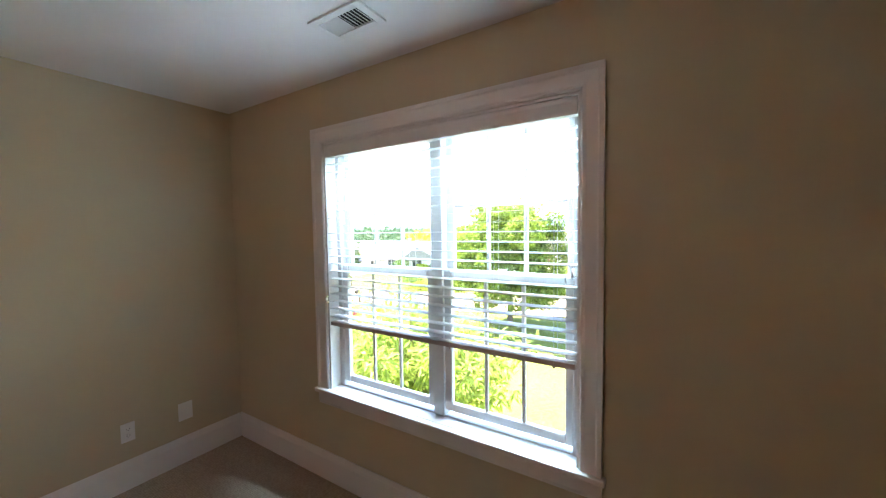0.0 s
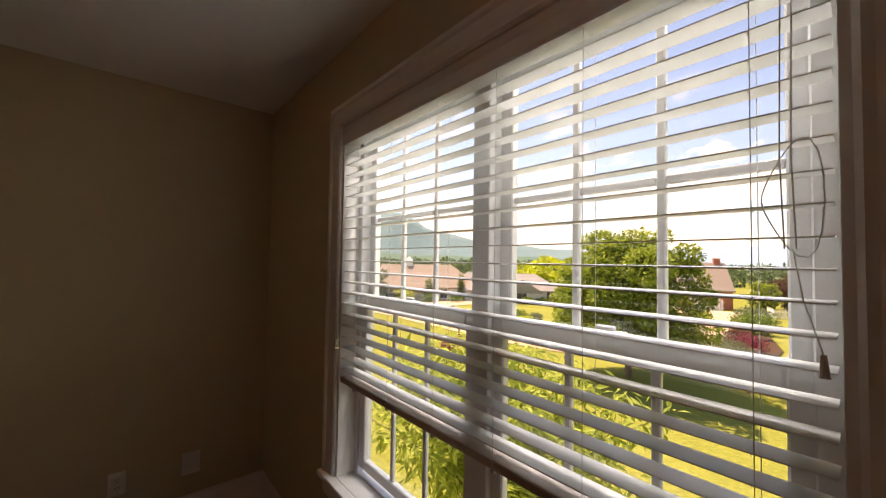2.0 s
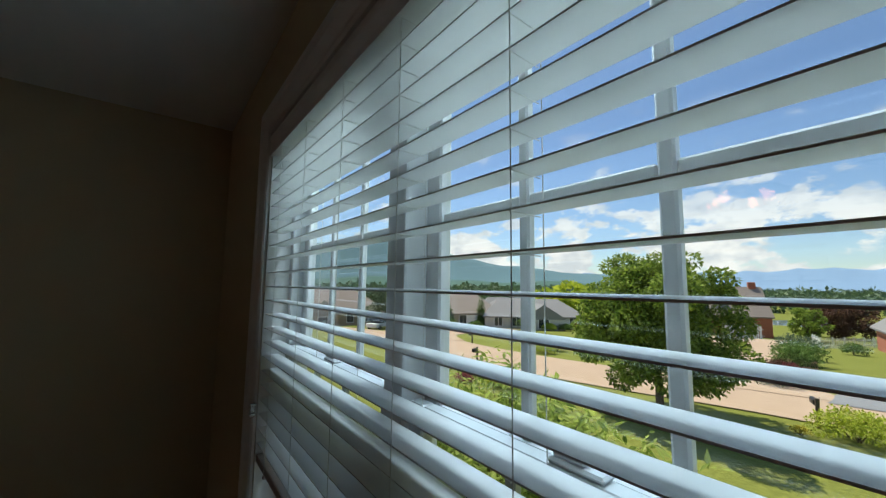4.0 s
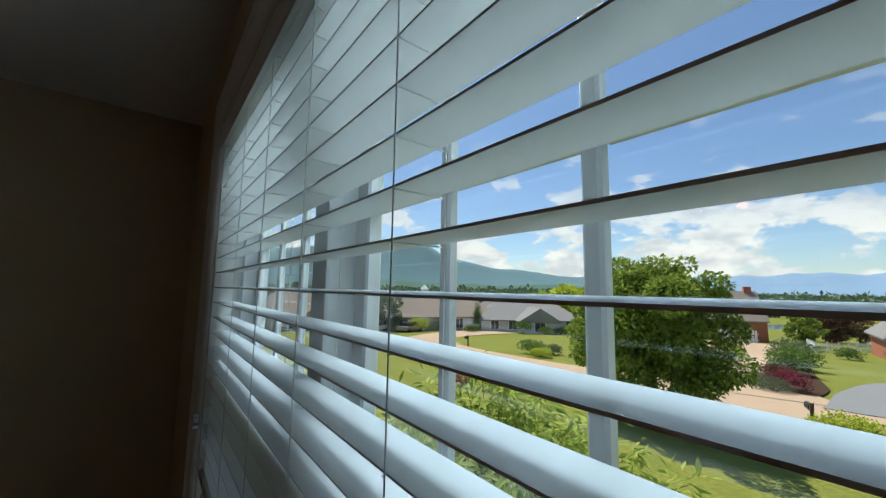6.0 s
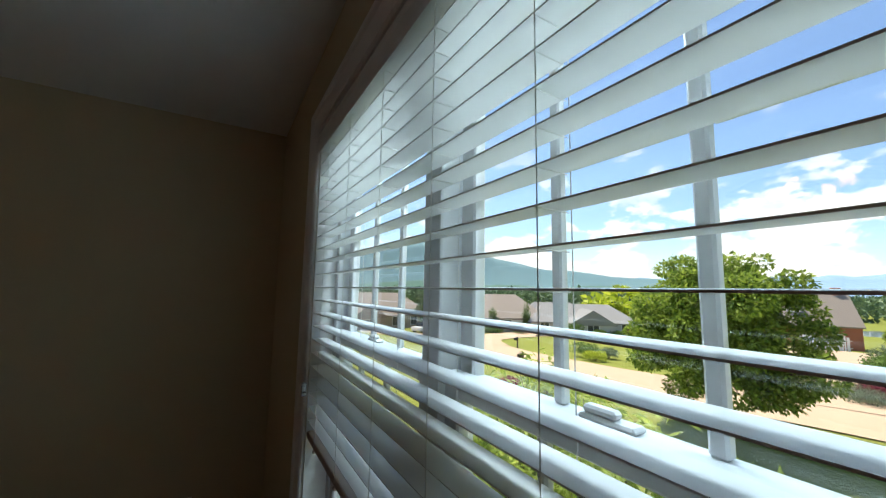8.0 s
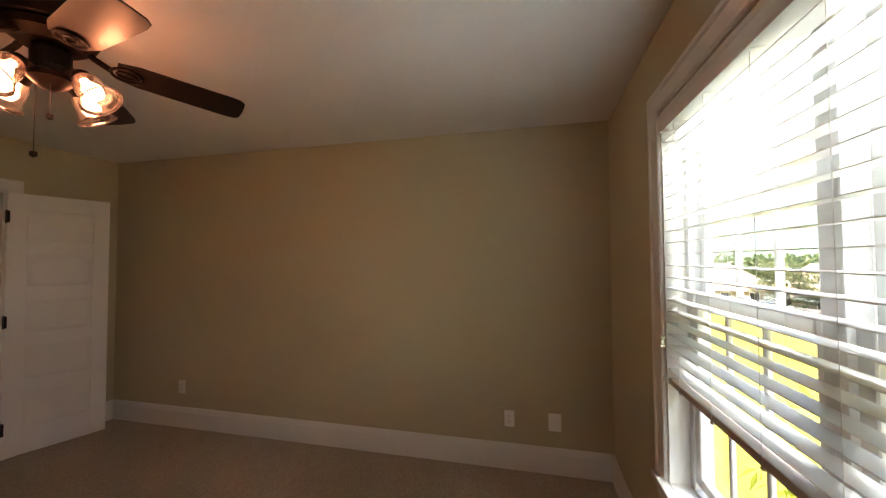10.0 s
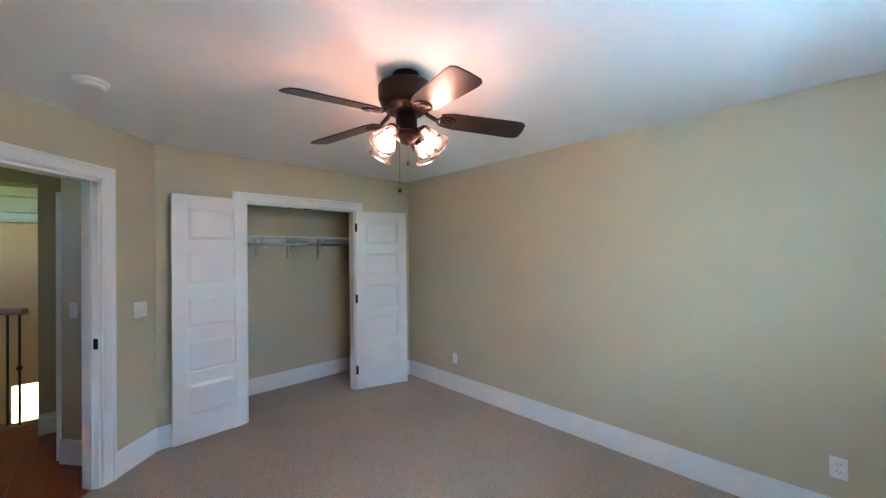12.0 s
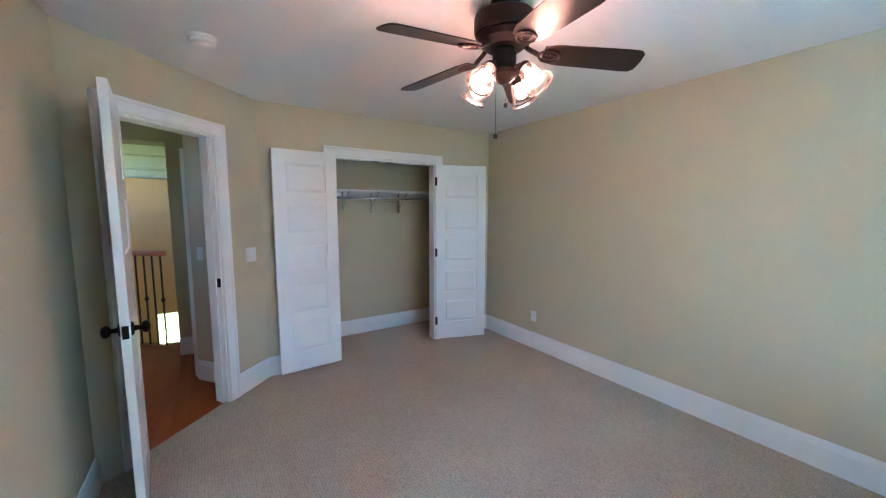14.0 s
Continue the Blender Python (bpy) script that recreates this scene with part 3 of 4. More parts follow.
def hinge(parent, x, y, z):
    bm = cyl(bmesh.new(), (x, y, z - 0.045), (x, y, z + 0.045), 0.007, seg=10)
    cyl(bm, (x, y, z + 0.045), (x, y, z + 0.052), 0.004, seg=8); cyl(bm, (x, y, z - 0.052), (x, y, z - 0.045), 0.004, seg=8)
    box(bm, (x - 0.002, y - 0.028, z - 0.044), (x + 0.014, y - 0.004, z + 0.044))
    return part("hinge", bm, M_BRONZE, parent, "dark bronze butt hinge")


def knob(parent, x, y, z, side):
    bm = bmesh.new()
    m = Matrix.Translation((x, y, z)) @ Matrix.Rotation(radians(-90 * side), 4, 'X')
    lathe(bm, [(0, 0), (0.032, 0), (0.033, 0.004), (0.028, 0.009), (0.013, 0.012), (0.010, 0.030), (0.014, 0.036), (0.026, 0.044), (0.0285, 0.054), (0.024, 0.064), (0.012, 0.069), (0, 0.070)], m, 24)
    return part("knob", bm, M_BRONZE, parent, "round dark bronze door knob", smooth=True)

# closet
closet_trim = structure(new("door_2"), "white cased closet opening with open double doors", "doorway")
WEST = Matrix.Translation((XW, 0, 0)) @ Matrix.Rotation(radians(-90), 4, 'Z')     # local x along -y, local y into the room
casing3("casing", -CY1, -CY0, 0.0, CZ, WEST, closet_trim)
bm = bmesh.new()
box(bm, (XW - 0.108, CY0, 0), (XW - 0.001, CY0 + 0.016, CZ)); box(bm, (XW - 0.108, CY1 - 0.016, 0), (XW - 0.001, CY1, CZ)); box(bm, (XW - 0.108, CY0 + 0.016, CZ - 0.016), (XW - 0.001, CY1 - 0.016, CZ))
part("jamb", bm, M_TRIM, closet_trim)
for y in (-1.30, -1.46):
    part("ball_catch", B((XW - 0.075, y - 0.03, CZ - 0.020), (XW - 0.04, y + 0.03, CZ - 0.0165), 0.001), M_BRONZE, closet_trim, "dark metal ball catch")

def leaf_thing(hx, hy, ax, ay, w, hinge_side, label, h=2.005, z0=0.012):
    ang = math.atan2(ay - hy, ax - hx)
    e = empty("closet_door", Matrix.Translation((hx, hy, z0)) @ Matrix.Rotation(ang, 4, 'Z'), label, "door", "closet doors")
    panel_door(e, w, h)
    for z in (0.22, 1.02, 1.82):
        hinge(e, -0.004, 0.0 if hinge_side < 0 else 0.035, z)
    return e

leaf_thing(-4.385, -0.776, -4.192, -0.210, 0.597, -1, "white five-panel closet door standing open toward the plain wall")
leaf_thing(-4.360, -1.915, -4.320, -2.475, 0.562, -1, "white five-panel closet door folded back open", z0=0.035)

# closet shelf, rod, brackets
shelf = empty("closet_shelf", pose(XW - 0.70, -1.1, 1.722), "white wooden closet shelf on metal brackets", "shelf")
part("board", B((0.0, -1.055, 0), (0.31, 1.095, 0.019), 0.002), M_TRIM, shelf)
part("cleat", B((0.0, -1.055, -0.088), (0.018, 1.095, 0.0)), M_TRIM, shelf)
for y in (-0.52, -0.17, 0.20):
    bm = bmesh.new()
    box(bm, (0.018, y - 0.012, -0.24), (0.022, y + 0.012, -0.002)); box(bm, (0.018, y - 0.012, -0.004), (0.29, y + 0.012, -0.0005))
    tube(bm, [(0.022, y, -0.20), (0.16, y, -0.075), (0.26, y, -0.008)], 0.006, 6)
    tube(bm, [(0.235 + 0.022 * math.cos(a), y, -0.072 + 0.022 * math.sin(a)) for a in np.linspace(-3.3, 0.3, 9)], 0.004, 6)
    part("bracket", bm, M_STEEL, shelf, "steel shelf bracket with rod hook")
rod = tagged(part("closet_rod", cyl(bmesh.new(), (XW - 0.465, -2.155, 1.650), (XW - 0.465, -0.005, 1.650), 0.016, seg=20), M_STEEL, smooth=True), "chromed steel closet rod under the shelf", "closet rod")

# room door
door1 = structure(new("door_1"), "white cased room doorway in the slanting wall", "doorway")
casing3("casing", DO0, DO1, 0.0, DH, DIAG, door1)
back = casing3("casing", -DO1, -DO0, 0.0, DH, DIAG @ Matrix.Translation((0, -0.12, 0)) @ Matrix.Rotation(math.pi, 4, 'Z'), door1)
bm = bmesh.new()
box(bm, (DO0, -0.118, 0), (DO0 + 0.018, -0.002, DH)); box(bm, (DO1 - 0.018, -0.118, 0), (DO1, -0.002, DH)); box(bm, (DO0 + 0.018, -0.118, DH - 0.018), (DO1 - 0.018, -0.002, DH))
box(bm, (DO0 + 0.018, -0.075, 0), (DO0 + 0.030, -0.040, DH - 0.018)); box(bm, (DO1 - 0.030, -0.075, 0), (DO1 - 0.018, -0.040, DH - 0.018))
j = part("jamb", bm, M_TRIM, door1); j.matrix_local = DIAG
s = part("strike_plate", B((DO0 + 0.018, -0.036, 0.925), (DO0 + 0.0205, -0.004, 0.995), 0.001), M_BRONZE, door1, "dark bronze strike plate"); s.matrix_local = DIAG
hp = DIAG @ Vector((DO1 - 0.018, 0.004, 0))
room_door = empty("room_door", Matrix.Translation((hp.x, hp.y, 0.012)) @ Matrix.Rotation(math.atan2(-3.307 - hp.y, -2.914 - hp.x), 4, 'Z'), "white five-panel room door standing wide open", "door")
leaf = panel_door(room_door, 0.684, 2.042)
knob(room_door, 0.621, 0.035, 0.965, 1); knob(room_door, 0.621, 0.0, 0.965, -1)
part("latch_plate", B((0.6835, 0.005, 0.935), (0.6855, 0.030, 0.995), 0.001), M_BRONZE, room_door, "dark bronze latch plate")
for z in (0.22, 1.02, 1.82):
    hinge(room_door, -0.006, 0.0, z)

# ---- the hall beyond the door ----
planks = structure(part("floor_hall", B((-6.0, -6.0, -0.06), (-3.40, -2.4, -0.020)), M_WOOD), "glossy red-brown oak plank hall floor", "floor")
for k in range(30):
    for a, b in ((-6.0, -4.9 + 0.35 * math.sin(k * 1.7)), (-4.897 + 0.35 * math.sin(k * 1.7), -3.42)):
        y = -5.0 + 0.083 * k
        part("plank", B((a, y, -0.020), (b, y + 0.0815, -0.012), 0.001), M_WOOD, planks)
structure(part("ceiling_hall", B((-9.2, -6.1, 2.75), (-4.55, -2.0, 2.85)), M_CEIL), "white hall ceiling", "ceiling")
wall("wall_hall_side", [((-5.75, -3.270, -0.05), (-5.46, -2.4, 2.75)), ((-5.75, -6.0, 2.18), (-5.46, -3.270, 2.75)), ((-5.46, -2.42, -0.05), (-4.5, -2.30, 2.75))], "tan hall wall end with an opening to the stairwell")
HA = Matrix.Translation((-4.54, -2.970, 0)) @ Matrix.Rotation(math.atan2(-0.119, -0.154), 4, 'Z')
w = wall("wall_hall_return", [((0.0, -0.5, -0.05), (0.205, 0.0, 2.75))], "short tan wall beside the hall door"); w.matrix_world = HA
bb = structure(part("baseboard", sweep(bmesh.new(), BASE, (0, 0, 0), (0.205, 0, 0), (0, 1, 0)), M_TRIM), "tall white hall baseboard", "baseboard"); bb.matrix_world = HA
bb = structure(part("baseboard", sweep(bmesh.new(), BASE, (-5.46, -3.270, 0), (-5.46, -2.42, 0), (1, 0, 0)), M_TRIM), "tall white hall baseboard", "baseboard")
sw2 = empty("light_switch", HA @ pose(0.09, 0, 1.14), "white light switch plate in the hall", "light switch")
part("cover_plate", B((-0.035, 0, -0.058), (0.035, 0.006, 0.058), 0.003), M_PLATE, sw2)
part("rocker", B((-0.016, 0.006, -0.033), (0.016, 0.011, 0.033), 0.003), M_PLATE, sw2)
hd = empty("hall_door", pose(-4.735, -3.125, 0.01, 0, 0, 93), "white hall door standing open, seen edge-on", "door")
panel_door(hd, 0.70, 2.025)
knob(hd, 0.06, 0.035, 0.93, 1)
# high opening at y = -6 is made up, out of view, to light the hall
wall("wall_hall_outer", [((-9.1, -6.15, -3.3), (-8.7, -6.0, 2.75)), ((-6.3, -6.15, -3.3), (-4.2, -6.0, 2.75)), ((-8.7, -6.15, -3.3), (-6.3, -6.0, 1.75)), ((-8.7, -6.15, 2.4), (-6.3, -6.0, 2.75)), ((-9.1, -2.3, -3.3), (-5.75, -2.15, 2.75)), ((-4.2, -6.0, -0.05), (-4.05, YS - 0.15, 2.75)), ((-4.20, YS - 0.15, -0.05), (EX + 0.02, YS - 0.02, CEIL))], "cream painted stairwell side walls with an added unseen daylight opening", M_HALL)
wall("wall_foyer", [((-9.1, -6.0, -3.3), (-9.0, -3.80, 2.75)), ((-9.1, -3.40, -3.3), (-9.0, -2.3, 2.75)), ((-9.1, -3.80, -0.35), (-9.0, -3.40, 2.75)), ((-9.1, -3.80, -3.3), (-9.0, -3.40, -1.6))], "cream painted foyer wall with a low bright window", M_HALL)
structure(part("floor_foyer", B((-9.1, -6.0, -3.3), (-5.9, -2.3, -3.2)), M_WOOD), "oak foyer floor below the stairwell", "floor")
crown = bmesh.new()
for k, (z0, d) in enumerate(((2.06, 0.06), (2.20, 0.16), (2.42, 0.30))):
    box(crown, (-9.0, -5.98, z0 + 0.03), (-9.0 + d, -2.32, (2.20, 2.42, 2.74)[k]), 0.01)
    box(crown, (-9.0, -5.98, z0), (-9.0 + d + 0.03, -2.32, z0 + 0.03), 0.006)
structure(part("trim", crown, M_CEIL), "stepped white cornice over the stairwell", "cornice")
rail = empty("stair_railing", pose(-5.80, -3.375, 0, 0, 0, math.degrees(math.atan2(-0.30, -0.275))), "oak handrail on black iron balusters round the stairwell", "railing")
part("handrail", sweep(bmesh.new(), [(-0.03, 0), (0.03, 0), (0.033, 0.02), (0.026, 0.05), (0, 0.058), (-0.026, 0.05), (-0.033, 0.02)], (0, 0, 1.02), (1.9, 0, 1.02), (0, 1, 0)), M_RAIL, rail)
part("shoe_rail", B((0, -0.04, -0.012), (1.9, 0.04, 0.012), 0.004), M_RAIL, rail)
for k in range(17):
    bm = B((0.05 + 0.108 * k - 0.0065, -0.0065, 0.012), (0.05 + 0.108 * k + 0.0065, 0.0065, 1.02))
    if k % 2 == 0:
        lathe(bm, [(0.008, 0.50), (0.024, 0.53), (0.008, 0.56)], Matrix.Translation((0.05 + 0.108 * k, 0, 0)), 8)
    part("baluster", bm, M_IRON, rail)

# ---- outdoors: ground, road, drives ----
def ground_z(x, y):
    d = math.hypot(x, y)
    return -3.2 if d < 24 else max(-3.2 - (d - 24) * 0.046, -6.4)

def grass_material():
    m = material("lawn_grass", (0.13, 0.155, 0.03), 0.95, scale=0.35, spec=0.05, color2=(0.27, 0.285, 0.075))
    n, l = m.node_tree.nodes, m.node_tree.links
    b = n["Principled BSDF"]
    co = n.new("ShaderNodeTexCoord")
    fine = n.new("ShaderNodeTexNoise"); fine.inputs["Scale"].default_value = 9; fine.inputs["Detail"].default_value = 8
    l.new(co.outputs["Object"], fine.inputs["Vector"])
    bp = n.new("ShaderNodeBump"); bp.inputs["Strength"].default_value = 0.7; bp.inputs["Distance"].default_value = 0.06
    l.new(fine.outputs["Fac"], bp.inputs["Height"]); l.new(bp.outputs["Normal"], b.inputs["Normal"])
    old = b.inputs["Base Color"].links[0].from_socket
    mu = n.new("ShaderNodeMixRGB"); mu.blend_type = 'MULTIPLY'; mu.inputs["Fac"].default_value = 0.6
    rp = n.new("ShaderNodeValToRGB"); rp.color_ramp.elements[0].color = (0.6, 0.62, 0.5, 1); rp.color_ramp.elements[1].color = (1.25, 1.2, 1.1, 1)
    rp.color_ramp.elements[0].position, rp.color_ramp.elements[1].position = 0.35, 0.65
    l.new(fine.outputs["Fac"], rp.inputs["Fac"]); l.new(old, mu.inputs["Color1"]); l.new(rp.outputs["Color"], mu.inputs["Color2"])
    l.new(mu.outputs["Color"], b.inputs["Base Color"])
    return m

M_GRASS = grass_material()
M_ROAD = material("tan_chipped_road", (0.40, 0.29, 0.20), 0.95, scale=1.2, color2=(0.52, 0.39, 0.28), bump=0.4, bump_scale=30, spec=0.1)
M_ASPH = material("grey_asphalt", (0.20, 0.205, 0.21), 0.95, scale=1.0, color2=(0.27, 0.275, 0.28), bump=0.3, bump_scale=40, spec=0.1)
M_CONC = material("pale_concrete", (0.45, 0.42, 0.37), 0.9, var=0.08, scale=1.5, spec=0.1)
M_MULCH = material("dark_mulch", (0.07, 0.045, 0.03), 1.0, var=0.25, scale=5, bump=0.8, bump_scale=25, spec=0.05)
M_WATER = material("pond_water", (0.20, 0.24, 0.26), 0.08, var=0.05, scale=0.2)
M_BARK = material("grey_brown_bark", (0.13, 0.095, 0.07), 0.9, var=0.25, scale=9, bump=0.6, bump_scale=22)
M_HILL = material("wooded_hill", (0.075, 0.14, 0.12), 1.0, scale=0.012, spec=0.0, color2=(0.12, 0.19, 0.15))
# distance haze is painted into the next two colours: paler and bluer than woods
M_MOUNT = material("hazy_wooded_mountain", (0.11, 0.19, 0.22), 1.0, scale=0.006, spec=0.0, color2=(0.16, 0.25, 0.265))
M_FARHAZE = material("far_hazy_range", (0.22, 0.33, 0.46), 1.0, var=0.05, scale=0.002, spec=0.0)

bm = bmesh.new()
rings = [0.5, 4, 8, 12, 16, 20, 24, 30, 40, 55, 70, 85, 120, 200, 400, 900, 2600]
SEG = 96
vs = [[bm.verts.new((r * math.cos(a), r * math.sin(a), ground_z(r, 0))) for a in np.linspace(0, 2 * math.pi, SEG, endpoint=False)] for r in rings]
for p, q in zip(vs[:-1], vs[1:]):
    for i in range(SEG):
        bm.faces.new((p[i], p[(i + 1) % SEG], q[(i + 1) % SEG], q[i]))
bm.faces.new(vs[0])
structure(part("ground", bm, M_GRASS), "sunlit green lawn sloping down to the valley", "ground")

def smooth_line(pts, n=12):
    """Catmull-Rom through the points."""
    P = [Vector(p) for p in ([pts[0]] + list(pts) + [pts[-1]])]
    out = []
    for i in range(1, len(P) - 2):
        for k in range(n):
            t = k / n
            out.append(0.5 * ((2 * P[i]) + (P[i + 1] - P[i - 1]) * t + (2 * P[i - 1] - 5 * P[i] + 4 * P[i + 1] - P[i + 2]) * t * t + (3 * P[i] - P[i - 1] - 3 * P[i + 1] + P[i + 2]) * t ** 3))
    return out + [P[-2]]

def ribbon(name, pts, widths, mat, label, cat, lift=0.03, across=6):
    line = smooth_line(pts)
    ws = np.interp(np.linspace(0, 1, len(line)), np.linspace(0, 1, len(widths)), widths)
    bm = bmesh.new()
    rows = []
    for i, p in enumerate(line):
        d = (line[min(i + 1, len(line) - 1)] - line[max(i - 1, 0)]).normalized()
        s = Vector((-d.y, d.x))
        rows.append([bm.verts.new((q.x, q.y, ground_z(q.x, q.y) + lift + 0.02)) for q in (p + s * ws[i] * (k / across - 0.5) for k in range(across + 1))])
    for A, C in zip(rows[:-1], rows[1:]):
        for k in range(across):
            bm.faces.new((A[k], A[k + 1], C[k + 1], C[k]))
    return structure(part(name, bm, mat), label, cat)

ribbon("road", [(27, -40), (24, -16), (21.9, -5), (20.9, 2.2), (19.4, 8.0), (18.7, 13.0), (19.2, 20), (20.5, 28), (19, 48), (12, 90)], [5.2, 5.2], M_ROAD, "curving tan chip-sealed village road", "road")
ribbon("driveway", [(22.0, 3.0), (27.2, 4.5), (34.5, 6.4), (45.5, 8.4), (59, 10.6), (64, 11.4)], [7.5, 4.6, 5.0, 6.5, 8.5, 9], M_ROAD, "tan gravel driveway up to the brick house", "driveway", 0.05)
ribbon("driveway", [(22.9, -4.2), (28.4, -3.5), (34.5, -5.0), (39.5, -9)], [9.0, 7.0, 7.5, 8], M_ASPH, "wide grey asphalt turning drive", "driveway", 0.055)
ribbon("driveway", [(20.5, 26.5), (25, 31.5), (32, 34.6), (40, 36)], [7, 5, 6, 8], M_ROAD, "tan driveway to the grey houses", "driveway", 0.05)
ribbon("pavement", [(24.4, 0.9), (27.6, 1.6), (35.5, 3.3), (43.5, 3.9)], [0.5, 2.2, 2.6, 1.6], M_MULCH, "dark mulch planting bed along the driveway", "planting bed", 0.06)
ribbon("water", [(110, -60), (112, -20), (118, 8), (124, 22)], [34, 36, 34, 10], M_WATER, "pale pond in the valley", "pond", 0.08)

# ---- hills ----
def ridge(name, dist, az0, az1, height, mat, label, base=-8.0, depth=0.75, n=120, rough=1.0):
    """A long hill: its skyline height is a function of the bearing in degrees."""
    bm = bmesh.new()
    rows = []
    for i in range(n + 1):
        az = az0 + (az1 - az0) * i / n
        c, s = math.cos(radians(az)), math.sin(radians(az))
        h = height(az) * (1 + 0.02 * rough * noise.noise(Vector((az * 0.9, dist * 0.01, 0)))) + rough * 2.5 * noise.noise(Vector((az * 2.2, 3.3, 0)))
        row = []
        for k in range(9):
            f = k / 8
            r = dist * (depth + (1 - depth) * f)
            hh = h * (f ** 1.35) * (1 + 0.10 * rough * noise.noise(Vector((az * 0.6, f * 4, 1.7))) * (1 - f))
            row.append(bm.verts.new((r * c, r * s, base + max(hh, 0))))
        row.append(bm.verts.new((dist * 1.15 * c, dist * 1.15 * s, base)))
        rows.append(row)
    for A, C in zip(rows[:-1], rows[1:]):
        for k in range(9):
            bm.faces.new((A[k], A[k + 1], C[k + 1], C[k]))
    return structure(part(name, bm, mat, smooth=True), label, "hill")

def step(x, a, b):
    t = max(0.0, min(1.0, (x - a) / (b - a)))
    return t * t * (3 - 2 * t)

def bell(x, m, s):
    return math.exp(-((x - m) / s) ** 2)

ridge("backdrop", 1900, 22, 112, lambda a: 1900 * (0.022 + 0.018 * step(a, 22, 30) + 0.021 * step(a, 31, 42) + 0.028 * step(a, 42, 51) + 0.046 * step(a, 50, 56) - 0.035 * step(a, 61, 78)), M_MOUNT, "long wooded mountain with a steep shoulder, coloured with blue haze")
ridge("backdrop", 900, 14, 105, lambda a: 17 + 7 * bell(a, 36, 5) + 14 * bell(a, 62, 9) + 6 * bell(a, 48, 4) - 8 * bell(a, 12, 8), M_HILL, "lower dark green wooded hills", rough=0.5)
ridge("backdrop", 4200, -70, 40, lambda a: 158 + 30 * bell(a, 6.5, 3) + 26 * bell(a, -1, 3) + 26 * bell(a, -12, 5) + 12 * bell(a, 14, 3) + 7 * math.sin(a * 1.7) + 4 * math.sin(a * 4.1), M_FARHAZE, "far mountain range on the horizon, haze blue in its colour", rough=1.4)

# ---- plants ----
def leaf_mesh(name, pos, out, length, width, seed, droop=0.35):
    """Many small folded leaves in one mesh."""
    rng = np.random.default_rng(seed)
    n = len(pos)
    d = out + rng.normal(0, 0.75, (n, 3)); d[:, 2] -= droop
    d /= np.linalg.norm(d, axis=1)[:, None]
    s = np.cross(d, rng.normal(0, 1, (n, 3)) * 0.6 + np.array([0, 0, 1.0])); s /= np.linalg.norm(s, axis=1)[:, None] + 1e-9
    u = np.cross(s, d)
    L = (length * rng.uniform(0.65, 1.25, n))[:, None]; W = (width * rng.uniform(0.7, 1.2, n))[:, None]
    v = np.stack([pos, pos + d * L * 0.45 + s * W * 0.5 + u * W * 0.18, pos + d * L, pos + d * L * 0.45 - s * W * 0.5 + u * W * 0.18], axis=1).reshape(-1, 3)
    k = np.arange(n) * 4
    f = np.concatenate([np.stack([k, k + 1, k + 2], 1), np.stack([k, k + 2, k + 3], 1)])
    me = bpy.data.meshes.new(name)
    me.from_pydata(v.tolist(), [], f.tolist())
    return me

def lobes_leaves(lobes, n, seed, shell=0.55):
    """Leaf places on and in a heap of round clumps; returns places and outward ways."""
    rng = np.random.default_rng(seed)
    lob = np.array(lobes)
    wgt = lob[:, 3] ** 2; wgt /= wgt.sum()
    idx = rng.choice(len(lob), n, p=wgt)
    w = rng.normal(0, 1, (n, 3)); w /= np.linalg.norm(w, axis=1)[:, None]
    rad = (shell + (1 - shell) * rng.uniform(0, 1, n) ** 0.6)[:, None]
    p = lob[idx, :3] + w * rad * lob[idx, 3:4] * np.array([1, 1, 0.82])
    return p, w

M_MAPLE = leaf_material("maple_leaf", (0.09, 0.16, 0.022), (0.38, 0.47, 0.085), 0.42)
M_CHERRY = leaf_material("long_bright_leaf", (0.20, 0.28, 0.05), (0.52, 0.60, 0.15), 0.5)
M_SHRUB = leaf_material("shrub_leaf", (0.06, 0.12, 0.025), (0.19, 0.29, 0.06))
M_LIME = leaf_material("lime_shrub_leaf", (0.30, 0.38, 0.035), (0.58, 0.62, 0.08))
M_MAROON = leaf_material("maroon_leaf", (0.14, 0.018, 0.035), (0.34, 0.06, 0.10))
M_RUST = leaf_material("copper_leaf", (0.07, 0.03, 0.022), (0.16, 0.085, 0.05))
M_GREY = leaf_material("grey_green_leaf", (0.09, 0.13, 0.07), (0.20, 0.26, 0.15))
M_YELLOW = leaf_material("yellow_flower", (0.35, 0.28, 0.02), (0.60, 0.50, 0.05))
# paler than near leaves: a little distance haze is mixed into the colour
M_WOODS = leaf_material("distant_tree_leaf", (0.085, 0.14, 0.075), (0.15, 0.22, 0.11), 0.2)

def leaves(name, lobes, n, length, width, mat, parent, seed, shell=0.55, droop=0.35):
    p, w = lobes_leaves(lobes, n, seed, shell)
    me = leaf_mesh(name, p, w, length, width, seed + 1, droop)
    me.materials.append(mat)
    ob = new(name, me)
    ob.parent = parent
    return ob

def limb(bm, a, b, r0, r1, seed, n=5, wob=0.08):
    rng = random.Random(seed)
    a, b = Vector(a), Vector(b)
    pts = [a.lerp(b, i / n) + (Vector((rng.uniform(-1, 1), rng.uniform(-1, 1), rng.uniform(-0.4, 0.4))) * wob * (b - a).length if 0 < i < n else Vector()) for i in range(n + 1)]
    for i in range(n):
        cyl(bm, pts[i], pts[i + 1], r0 + (r1 - r0) * i / n, r0 + (r1 - r0) * (i + 1) / n, seg=9, caps=False)
    return bm

